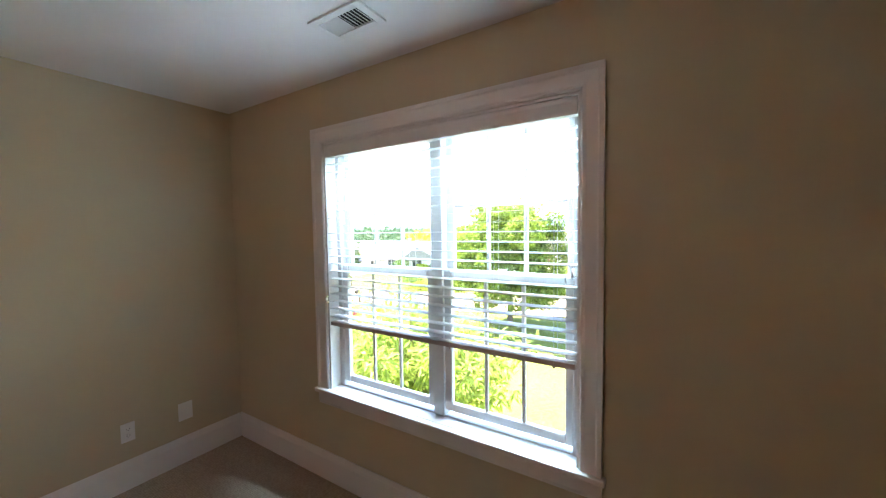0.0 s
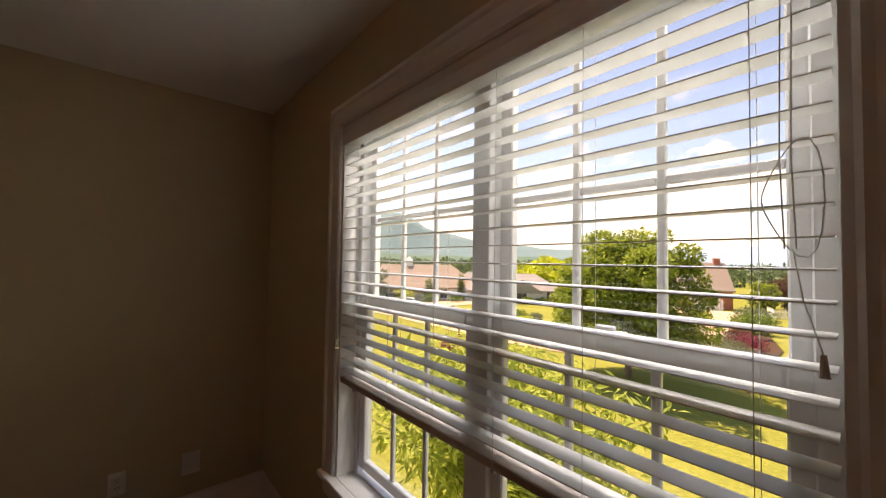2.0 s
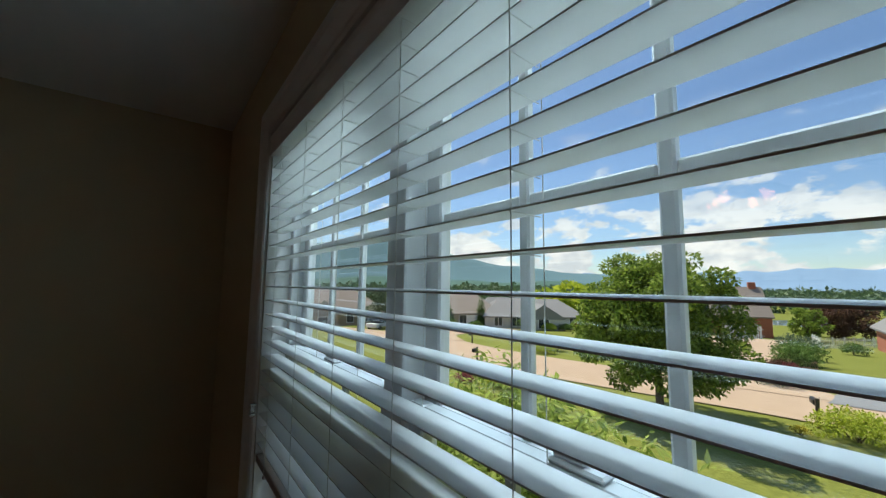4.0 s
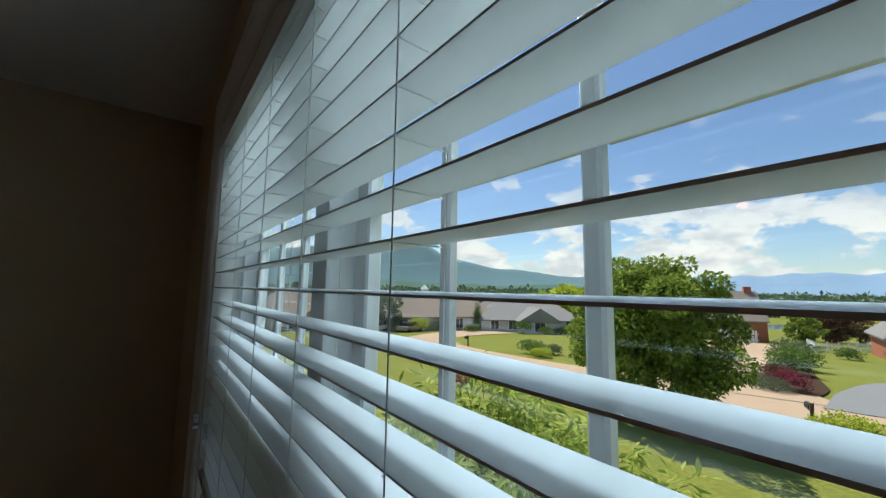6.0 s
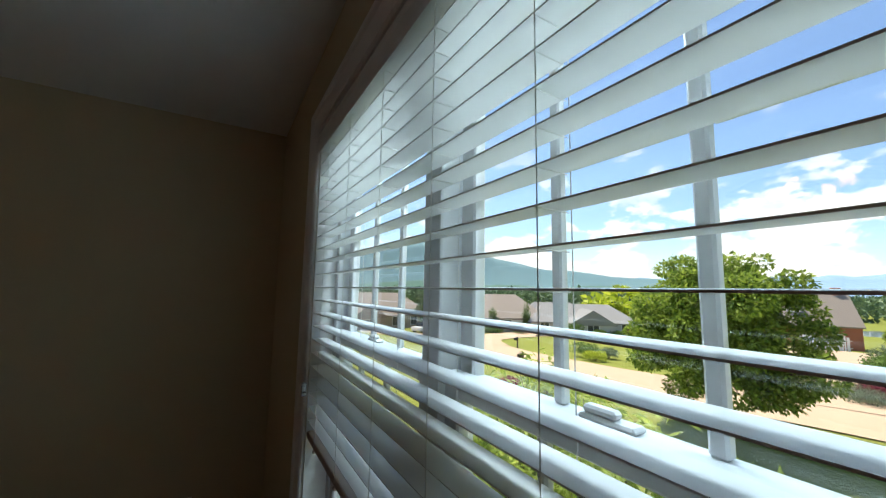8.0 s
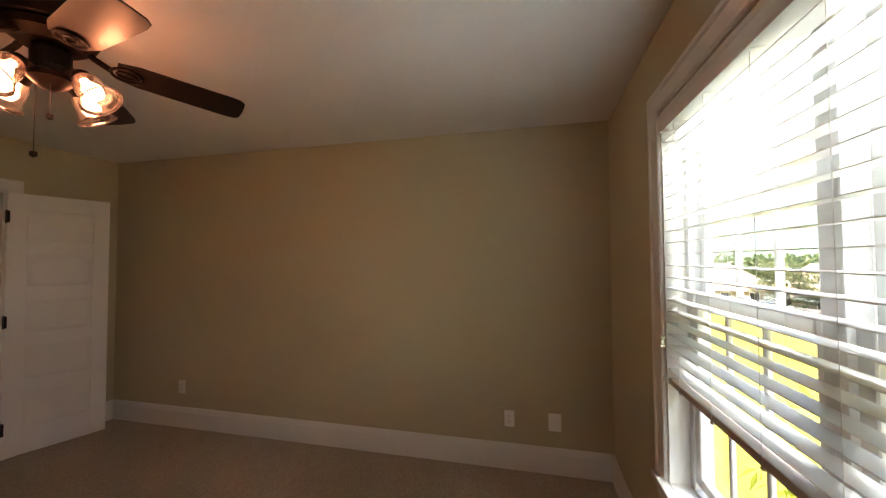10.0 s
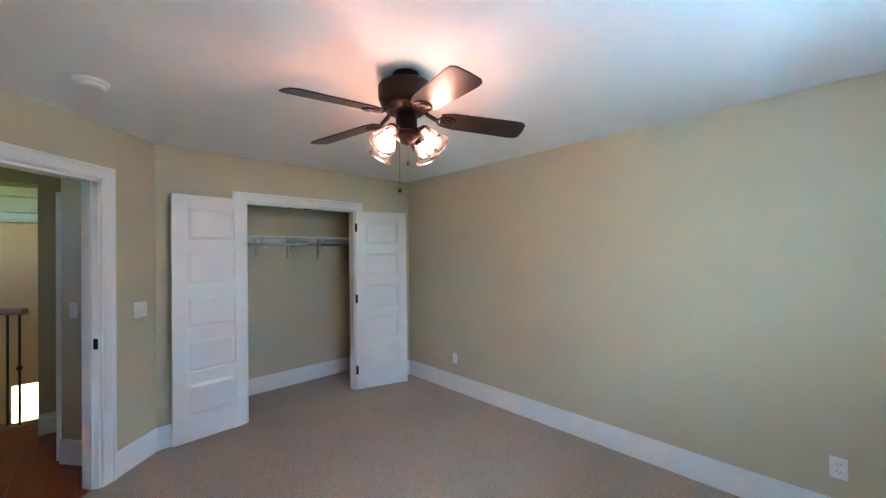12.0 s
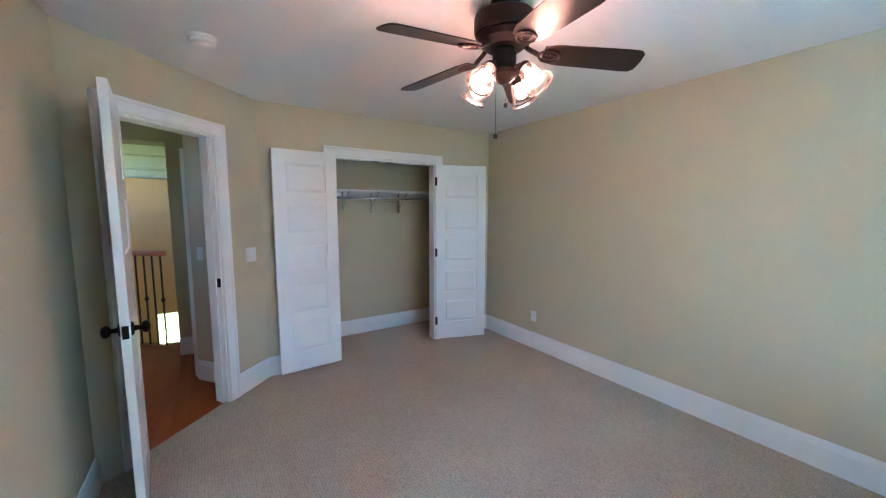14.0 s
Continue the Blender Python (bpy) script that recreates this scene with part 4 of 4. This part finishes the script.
def tree(x, y, crown_z0, crown_z1, rx, n, leaf, mat, label, seed, trunk_r=0.13, lobes_n=46, name="tree", category="tree"):
    g = ground_z(x, y)
    e = empty(name, pose(x, y, g - 0.03), label, category)
    rng = random.Random(seed)
    bm = bmesh.new()
    mid = (crown_z0 + crown_z1) / 2
    limb(bm, (0, 0, 0), (0, 0, crown_z0 + (crown_z1 - crown_z0) * 0.2), trunk_r, trunk_r * 0.75, seed, 4, 0.02)
    lobes = []
    for k in range(lobes_n):
        f = (k + 0.5) / lobes_n
        z = crown_z0 + (crown_z1 - crown_z0) * f
        prof = math.sin(math.pi * (0.20 + 0.66 * f)) ** 0.8       # broad below, rounded top
        a = k * 2.399 + rng.uniform(-0.4, 0.4)
        r = rx * prof * rng.uniform(0.30, 0.98)
        lobes.append((r * math.cos(a), r * math.sin(a), z + rng.uniform(-0.1, 0.1) * rx, rx * rng.uniform(0.10, 0.30)))
    for k in range(14):
        lo = lobes[(k * 3 + 1) % lobes_n]
        s = crown_z0 + (crown_z1 - crown_z0) * (0.02 + 0.2 * rng.random())
        limb(bm, (0, 0, s), lo[:3], trunk_r * 0.5, trunk_r * 0.10, seed + k, 5, 0.07)
    part("trunk", bm, M_BARK, e, "grey-brown trunk and limbs")
    leaves("crown", lobes, n, leaf, leaf * 0.62, mat, e, seed)
    return e

tree(15.40, 4.00, 1.45, 5.75, 2.85, 46000, 0.165, M_MAPLE, "full round green maple on the front lawn", 11, 0.15, 110)

def near_tree(x, y, seed):
    """A young tree with upright shoots and long drooping leaves."""
    e = empty("young_tree", pose(x, y, ground_z(x, y) - 0.03), "young bright green tree with long drooping leaves beside the house", "tree")
    rng = random.Random(seed)
    bm = bmesh.new()
    limb(bm, (0, 0, 0), (0, 0, 1.5), 0.06, 0.045, seed, 4, 0.02)
    P, W = [], []
    nr = np.random.default_rng(seed)
    for k in range(46):
        a = k * 2.399
        r = 1.75 * math.sqrt((k + 0.5) / 46)
        top = Vector((r * math.cos(a), r * math.sin(a) * 1.25, 3.75 - 0.55 * r ** 1.25 + rng.uniform(-0.45, 0.35)))
        root = Vector((0.25 * math.cos(a), 0.25 * math.sin(a), rng.uniform(1.0, 2.0)))
        limb(bm, root, top, 0.012, 0.003, seed + k, 5, 0.05)
        for i in range(240):
            f = rng.uniform(0.18, 1.02)
            p = root.lerp(top, f)
            P.append(np.array(p) + nr.normal(0, 0.085, 3)); W.append(np.array((math.cos(i * 2.4), math.sin(i * 2.4), 0.05)))
    part("trunk", bm, M_BARK, e, "slim grey-brown trunk and shoots")
    me = leaf_mesh("foliage", np.array(P), np.array(W), 0.18, 0.060, seed, 0.55)
    me.materials.append(M_CHERRY)
    f = new("foliage", me); f.parent = e
    return e

near_tree(3.4, 1.05, 5)

def bush(x, y, rx, h, mat, label, seed, n=1500, leaf=0.09, name="bush", width=0.55):
    e = empty(name, pose(x, y, ground_z(x, y) + 0.0), label, "bush")
    rng = random.Random(seed)
    lobes = []
    for k in range(16):
        a, r = k * 2.399, rx * math.sqrt((k + 0.3) / 16) * 0.75
        lobes.append((r * math.cos(a), r * math.sin(a), h * (0.22 + 0.50 * (1 - (r / rx) ** 2) * rng.uniform(0.6, 1.0)), min(rx, h) * rng.uniform(0.26, 0.42)))
    leaves("foliage", lobes, n, leaf, leaf * width, mat, e, seed)
    bm = bmesh.new()
    for k in range(6):
        limb(bm, (0.04 * math.cos(k), 0.04 * math.sin(k), -0.02), lobes[k + 3][:3], 0.02, 0.006, seed + k, 3)
    part("stems", bm, M_BARK, e)
    return e

bush(17.5, -0.95, 1.25, 1.10, M_LIME, "round lime-green shrub by the road", 21, 3000, 0.11)
bush(16.9, 0.3, 0.30, 0.30, M_YELLOW, "small yellow flowering plant on the lawn", 22, 400, 0.06)
bush(25.3, 1.75, 1.0, 1.15, M_MAROON, "clipped maroon barberry shrub in a bed", 23, 2200, 0.10)
bush(25.2, 2.75, 0.85, 0.95, M_GREY, "grey-green spreading shrub in a bed", 24, 1500, 0.12, width=0.25)
bush(24.2, 2.1, 0.9, 0.75, M_GREY, "grey-green grassy shrub in a bed", 25, 1500, 0.14, width=0.2)
bush(28.6, 2.75, 0.9, 1.1, M_RUST, "dark purple shrub beside the driveway", 26, 1400, 0.12)
bush(32.4, 2.7, 1.3, 1.9, M_SHRUB, "tall green shrub along the driveway", 27, 1600, 0.16)
bush(36.5, 3.1, 1.5, 2.2, M_SHRUB, "tall green shrub along the driveway", 28, 1600, 0.18)
bush(41.0, 3.8, 1.7, 2.4, M_GREY, "grey-green shrub along the driveway", 29, 1600, 0.18)
bush(23.9, 16.4, 1.15, 1.35, M_SHRUB, "rounded green shrub in a lawn island", 31, 1800, 0.13)
bush(22.9, 14.9, 1.0, 0.8, M_LIME, "low lime shrub in a lawn island", 32, 1500, 0.12)
bush(25.0, 15.3, 0.8, 0.9, M_GREY, "low grey-green shrub in a lawn island", 33, 1000, 0.13)
bush(13.0, 10.2, 0.75, 0.8, M_LIME, "small lime shrub by the road edge", 34, 1400, 0.10)
bush(12.3, 11.9, 0.6, 0.5, M_MAROON, "low reddish shrub by the road edge", 35, 900, 0.09)
for k, (x, y, r, h) in enumerate(((41, 31.5, 1.4, 2.4), (43.5, 29.5, 1.0, 1.2), (45.5, 28.4, 1.0, 1.1), (47.5, 27.3, 1.2, 1.5), (33.0, 38.5, 1.3, 1.5), (29.5, 40.5, 1.8, 2.6), (36, 36.5, 1.1, 1.2))):
    bush(x, y, r, h, (M_SHRUB, M_LIME, M_SHRUB, M_RUST)[k % 4], "garden shrub in front of a grey house", 40 + k, 900, 0.22)
for k, (x, y, r, h) in enumerate(((52, 1.6, 1.0, 1.3), (58.0, -1.6, 1.2, 1.4), (55, -4.5, 1.3, 1.3))):
    bush(x, y, r, h, M_SHRUB, "dark clipped shrub by the white fence", 60 + k, 800, 0.2)

def conifer(x, y, h, r, seed):
    e = empty("cypress", pose(x, y, ground_z(x, y) - 0.03), "slim dark green cypress beside a house", "tree")
    lobes = [(0.15 * math.cos(k * 2.4), 0.15 * math.sin(k * 2.4), h * (0.08 + 0.9 * k / 17), r * (1 - (k / 17) ** 1.6 * 0.8)) for k in range(18)]
    part("trunk", limb(bmesh.new(), (0, 0, 0), (0, 0, h * 0.5), 0.09, 0.03, seed), M_BARK, e)
    leaves("crown", lobes, 1800, 0.28, 0.12, M_SHRUB, e, seed)
conifer(39.0, 38.6, 4.6, 0.65, 71)
conifer(34.2, 40.5, 3.6, 0.9, 72)
tree(86, 5.2, 0.9, 5.2, 4.0, 6000, 0.40, M_RUST, "spreading copper-leaved tree by the pond", 81, 0.25, 40)
tree(70, 7.0, 0.7, 4.2, 2.2, 3500, 0.34, M_MAPLE, "green garden tree by the pond", 82, 0.2, 30)
tree(54, 19.5, 1.0, 6.2, 4.2, 5000, 0.40, M_MAPLE, "green tree between the houses", 83, 0.2, 34)
tree(26, 44, 1.0, 5.2, 2.8, 3000, 0.34, M_GREY, "small grey-green tree in front of a house", 84, 0.15, 26)

def woods(name, d0, d1, az0, az1, count, size, mat, label, seed, quads=46):
    """Far woods: clumps of leaf masses over the valley."""
    rng = np.random.default_rng(seed)
    P, W = [], []
    for _ in range(count):
        d, a = rng.uniform(d0, d1), math.radians(rng.uniform(az0, az1))
        x, y, s = d * math.cos(a), d * math.sin(a), size * rng.uniform(0.6, 1.5)
        w = rng.normal(0, 1, (quads, 3)); w /= np.linalg.norm(w, axis=1)[:, None]
        P.append(np.array([x, y, ground_z(x, y) + s * 0.75]) + w * s * np.array([0.62, 0.62, 0.75]) * rng.uniform(0.7, 1.05, (quads, 1))); W.append(w)
    me = leaf_mesh(name, np.concatenate(P), np.concatenate(W), size * 0.5, size * 0.36, seed, 0.2)
    me.materials.append(mat)
    return tagged(new(name, me), label, "woods", kind="stuff")

woods("woods", 150, 520, 20, 100, 1500, 4.2, M_WOODS, "dense green woods across the valley floor", 91)
woods("woods", 170, 650, -45, 20, 1300, 4.0, M_WOODS, "tree line beyond the pond", 92)
woods("woods", 84, 96, 29, 37, 14, 4.2, M_LIME, "light green trees behind the houses", 93)

# ---- houses ----
M_BRICK = material("red_brick", (0.36, 0.115, 0.065), 0.9, var=0.12, scale=1.2, bump=0.3, bump_scale=14, color2=(0.46, 0.17, 0.10))
M_SIDING = material("pale_siding", (0.58, 0.56, 0.52), 0.8, var=0.05, scale=0.8)
M_STONE = material("tan_stone_wall", (0.42, 0.35, 0.28), 0.9, var=0.12, scale=1.2)
M_ROOFG = material("grey_shingle", (0.24, 0.235, 0.23), 0.95, var=0.12, scale=0.9, bump=0.4, bump_scale=8)
M_ROOFB = material("brown_shingle", (0.27, 0.225, 0.19), 0.95, var=0.12, scale=0.9, bump=0.4, bump_scale=8)
M_DARKGLASS = material("far_window_glass", (0.05, 0.06, 0.07), 0.1, var=0.05, scale=1)
M_WHITE = material("white_exterior_paint", (0.78, 0.78, 0.76), 0.6, var=0.03, scale=1)

def gable_roof(bm, x0, x1, w, z0, h, over=0.4, t=0.18, hip=0.0):
    """Roof over a box: ridge along local x; hip draws the ridge ends in."""
    y = w / 2 + over
    xa, xb = x0 - over, x1 + over
    k = over * h / (w / 2)
    lo = [(xa, -y, z0 - k), (xb, -y, z0 - k), (xb, y, z0 - k), (xa, y, z0 - k)]
    ri = [(xa + hip, 0, z0 + h), (xb - hip, 0, z0 + h)]
    A = [bm.verts.new(p) for p in lo]; R = [bm.verts.new(p) for p in ri]
    Bt = [bm.verts.new((p[0], p[1], p[2] - t)) for p in lo]
    bm.faces.new((A[0], A[1], R[1], R[0])); bm.faces.new((A[2], A[3], R[0], R[1])); bm.faces.new((A[1], A[2], R[1])); bm.faces.new((A[3], A[0], R[0]))
    for i in range(4):
        bm.faces.new((A[i], Bt[i], Bt[(i + 1) % 4], A[(i + 1) % 4]))
    bm.faces.new(Bt[::-1])
    return bm

def house_window(parent, x, y, z, w, h, face):
    """face: unit normal of the wall, in the house's own axes."""
    rot = math.degrees(math.atan2(face[1], face[0])) - 90
    wn_ = part("window", B((-w / 2 - 0.08, -0.02, -0.08), (w / 2 + 0.08, 0.03, h + 0.08)), M_WHITE, parent)
    wn_.matrix_local = pose(x, y, z, 0, 0, rot)
    for a in (-1, 1):
        part("pane", B((a * w / 4 - w / 4 + 0.03, 0.03, 0.03), (a * w / 4 + w / 4 - 0.03, 0.045, h - 0.03)), M_DARKGLASS, wn_)
    return wn_

def house(x, y, rot, L, W, hw, hr, wall_mat, roof_mat, label, hip=3.0, windows=(), garage=None, wings=(), dormers=0, chimney=None, cupola=None):
    g = ground_z(x, y) - 0.3
    e = empty("house", pose(x, y, g, 0, 0, rot), label, "house", "village houses")
    bm = B((-L / 2, -W / 2, 0), (L / 2, W / 2, hw))
    if hip == 0:
        for sx in (-1, 1):
            p = [bm.verts.new((sx * L / 2, -W / 2, hw)), bm.verts.new((sx * L / 2, W / 2, hw)), bm.verts.new((sx * L / 2, 0, hw + hr))]
            bm.faces.new(p if sx > 0 else p[::-1])
    part("wall", bm, wall_mat, e)
    roof = part("roof", gable_roof(bmesh.new(), -L / 2, L / 2, W, hw, hr, hip=hip, over=0.4 if hip else 0.25), roof_mat, e)
    for (wx, ww, wd, wh) in wings:               # wings forward on the -y side, gable to the front
        b2 = B((wx - ww / 2, -W / 2 - wd, 0), (wx + ww / 2, -W / 2 + 0.1, hw))
        v = [b2.verts.new((wx - ww / 2, -W / 2 - wd, hw)), b2.verts.new((wx + ww / 2, -W / 2 - wd, hw)), b2.verts.new((wx, -W / 2 - wd, hw + wh))]
        b2.faces.new(v)
        part("wing", b2, wall_mat, e)
        r2 = part("wing_roof", gable_roof(bmesh.new(), -(wd + W * 0.4) / 2, (wd + W * 0.4) / 2, ww, 0, wh, over=0.3), roof_mat, e)
        r2.matrix_local = pose(wx, -W / 2 - wd + (wd + W * 0.4) / 2, hw + 0.02, 0, 0, 90)
        house_window(e, wx, -W / 2 - wd, 0.9, 1.5, 1.3, (0, -1))
    for (wx, side) in windows:
        if side in "fb":
            house_window(e, wx, (-W / 2 if side == "f" else W / 2), 0.9, 1.2, 1.4, (0, -1 if side == "f" else 1))
        else:
            house_window(e, (L / 2 if side == "r" else -L / 2), wx, 0.9, 1.1, 1.4, (1 if side == "r" else -1, 0))
    if garage is not None:
        gd = part("garage_door", B((garage - 2.3, -W / 2 - 0.05, 0.1), (garage + 2.3, -W / 2 + 0.02, 2.3), 0.02), M_WHITE, e, "white sectional garage door")
        for k in range(4):
            part("panel", B((garage - 2.2, -W / 2 - 0.065, 0.18 + 0.53 * k), (garage + 2.2, -W / 2 - 0.05, 0.63 + 0.53 * k), 0.01), M_WHITE, gd)
    for k in range(dormers):
        dx = (k - (dormers - 1) / 2) * 2.7 - 0.8
        zc = hw + hr * 0.30
        yf = -W / 2 * 0.66
        b2 = B((dx - 0.75, yf, zc - 0.2), (dx + 0.75, -0.2, zc + 1.35))
        v = [b2.verts.new((dx - 0.75, yf, zc + 1.35)), b2.verts.new((dx + 0.75, yf, zc + 1.35)), b2.verts.new((dx, yf, zc + 2.1))]
        b2.faces.new(v)
        d = part("dormer", b2, M_SIDING, e)
        r2 = part("dormer_roof", gable_roof(bmesh.new(), -1.3, 1.3, 1.5, 0, 0.8, over=0.15, t=0.08), roof_mat, d)
        r2.matrix_local = pose(dx, yf + 1.3, zc + 1.37, 0, 0, 90)
        house_window(e, dx, yf, zc + 0.25, 0.7, 1.0, (0, -1))
    if chimney:
        part("chimney", B((chimney - 0.45, -0.35, hw + hr * 0.5), (chimney + 0.45, 0.35, hw + hr + 0.7), 0.03), M_BRICK, roof, "red brick chimney")
    if cupola is not None:
        bm = B((cupola - 0.5, -0.5, hw + hr - 0.3), (cupola + 0.5, 0.5, hw + hr + 0.6))
        cyl(bm, (cupola, 0, hw + hr + 0.6), (cupola, 0, hw + hr + 1.3), 0.75, 0.03, 4)
        part("cupola", bm, M_WHITE, roof, "white roof cupola")
    return e

house(70.0, 18.2, -62, 13, 8.5, 3.6, 4.1, M_BRICK, M_ROOFB, "red brick house with dormers and a steep brown roof", hip=0.0, windows=((-2, "f"), (1.5, "f"), (4, "f"), (-1.2, "r"), (1.2, "r"), (-1.2, "l")), dormers=2, chimney=5.6)
house(48, 37, -38, 15, 10, 2.5, 2.3, M_SIDING, M_ROOFG, "pale single-storey house with a grey hipped roof", windows=((-5.5, "f"), (-2.8, "f"), (3.5, "f"), (5.8, "f"), (2, "l"), (-2, "l")), wings=((0.5, 5.5, 3.0, 1.7),))
house(36, 45.8, -20, 17, 11, 2.8, 3.2, M_STONE, M_ROOFB, "tan stone single-storey house with a cupola on its roof", windows=((-6, "f"), (-3.2, "f"), (2.5, "f"), (-2, "r"), (2, "r")), garage=5.3, cupola=-1.5)
house(21, 58, 8, 18, 11, 2.8, 3.3, M_STONE, M_ROOFB, "tan single-storey house with a broad brown roof", windows=((-6, "f"), (-1, "f"), (2.5, "f"), (6, "f"), (2, "r")), wings=((-3.5, 5, 2.5, 1.8),))
house(5, 62, 15, 16, 10, 2.8, 3.0, M_SIDING, M_ROOFB, "pale single-storey house with a brown roof", windows=((-5, "f"), (0, "f"), (4, "f")))
house(61, -6.5, -80, 13, 9, 3.0, 3.0, M_BRICK, M_ROOFG, "brick house with a grey roof and wide eaves", windows=((-4, "f"), (0, "f"), (3.5, "f"), (1, "r")))
house(120, 40, -50, 14, 9, 3.0, 3.0, M_BRICK, M_ROOFG, "small brick house far down in the valley", windows=((-4, "f"), (0, "f"), (3.5, "f")))
house(70, 62, -40, 14, 9, 2.8, 2.8, M_SIDING, M_ROOFG, "pale house with a grey roof behind others", windows=((-4, "f"), (0, "f"), (3.5, "f")))

# white gate and picket fence
def fence(pts, label, h=1.0, gap=0.30, name="picket_fence", solid=False):
    line = [Vector(p) for p in pts]
    x, y = line[0]
    e = empty(name, pose(x, y, ground_z(x, y)), label, "fence")
    for a, b in zip(line[:-1], line[1:]):
        d = (b - a); n = max(1, int(d.length / gap)); dirn = d.normalized(); ang = math.degrees(math.atan2(dirn.y, dirn.x))
        for k in range(n):
            p = a + dirn * gap * k
            z = ground_z(p.x, p.y) - ground_z(x, y)
            post = k % 7 == 0
            w = 0.06 if post else (gap * 0.46 if solid else 0.045)
            bm = B((-w, -0.05 if post else -0.01, -0.05), (w, 0.05 if post else 0.01, h * (1.1 if post else 1.0)))
            o = part("post" if post else "picket", bm, M_WHITE, e)
            o.matrix_local = pose(p.x - x, p.y - y, z, 0, 0, ang)
        za, zb = ground_z(*a) - ground_z(x, y), ground_z(*b) - ground_z(x, y)
        for f in (0.25, 0.75):
            part("rail", sweep(bmesh.new(), [(-0.02, -0.04), (0.02, -0.04), (0.02, 0.04), (-0.02, 0.04)], (a.x - x, a.y - y, za + h * f), (b.x - x, b.y - y, zb + h * f), (-dirn.y, dirn.x, 0)), M_WHITE, e)
    return e

fence([(62.8, 14.6), (65.0, 10.6)], "solid white gate fence beside the brick house", 1.7, 0.28, solid=True)
fence([(57.5, 4.4), (64, 2.4), (72, 0.2)], "white picket fence round a garden by the pond", 1.1, 0.34)
fence([(57.5, 4.4), (66, 6.2)], "white picket fence along a lawn", 1.1, 0.34)

# mailboxes
def mailbox(x, y, rot):
    e = empty("mailbox", pose(x, y, ground_z(x, y) - 0.03, 0, 0, rot), "black mailbox on a dark wooden post by the road", "mailbox", "roadside mailboxes")
    bm = B((-0.05, -0.05, 0), (0.05, 0.05, 1.05), 0.006); box(bm, (-0.05, -0.02, 0.74), (0.42, 0.02, 0.80), 0.004)
    part("post", bm, M_BARK, e)
    bm = B((0.06, -0.085, 0.80), (0.50, 0.085, 0.92), 0.004)
    m = Matrix.Translation((0.28, 0, 0.92)) @ Matrix.Rotation(radians(90), 4, 'Y')
    bmesh.ops.create_cone(bm, cap_ends=True, segments=20, radius1=0.085, radius2=0.085, depth=0.44, matrix=m)
    part("box", bm, M_IRON, e)
    part("flag", B((0.12, -0.10, 0.90), (0.15, -0.09, 1.07)), M_MAROON, e, "small red flag")
    return e
mailbox(18.1, 0.0, 20)
mailbox(15.7, 14.6, -165)
mailbox(22.6, 22.6, -165)

# parked car far down the road
def car(x, y, rot, mat):
    e = empty("car", pose(x, y, ground_z(x, y), 0, 0, rot), "pale parked car in a far driveway", "car")
    bm = B((-2.2, -0.88, 0.30), (2.2, 0.88, 0.85), 0.12, 3); part("body", bm, mat, e)
    bm = B((-1.3, -0.78, 0.80), (1.0, 0.78, 1.42), 0.22, 3); part("cabin", bm, M_DARKGLASS, e)
    for sx in (-1.35, 1.35):
        for sy in (-0.88, 0.70):
            part("wheel", cyl(bmesh.new(), (sx, sy, 0.32), (sx, sy + 0.18, 0.32), 0.32, seg=18), M_SLOT, e)
car(24.5, 43.5, 30, M_WHITE)
car(28.5, 41.0, 20, M_STONE)

# the storey below and the roof over the room
M_OUTER = material("pale_outer_wall", (0.62, 0.58, 0.50), 0.85, var=0.05, scale=1.5, bump=0.2, bump_scale=12)
bm = B((-5.95, YS - 2.57, -3.6), (T, T, -0.062))
structure(part("wall_storey_below", bm, M_OUTER), "pale outer wall of the storey below", "wall")
structure(part("roof", gable_roof(bmesh.new(), -9.1, T, 6.6, 0, 2.2, over=0.45, hip=2.5), M_ROOFB), "brown shingle roof over the upper storey", "roof").matrix_world = pose(0, -2.95, 3.06)
# unseen eave over the window, added to keep direct sun off sill and slats
structure(part("trim", B((0.16, YS - 1, 2.56), (0.75, 0.8, 2.68)), M_WHITE), "added white eave soffit, unseen, shading the window from the sun", "eaves")
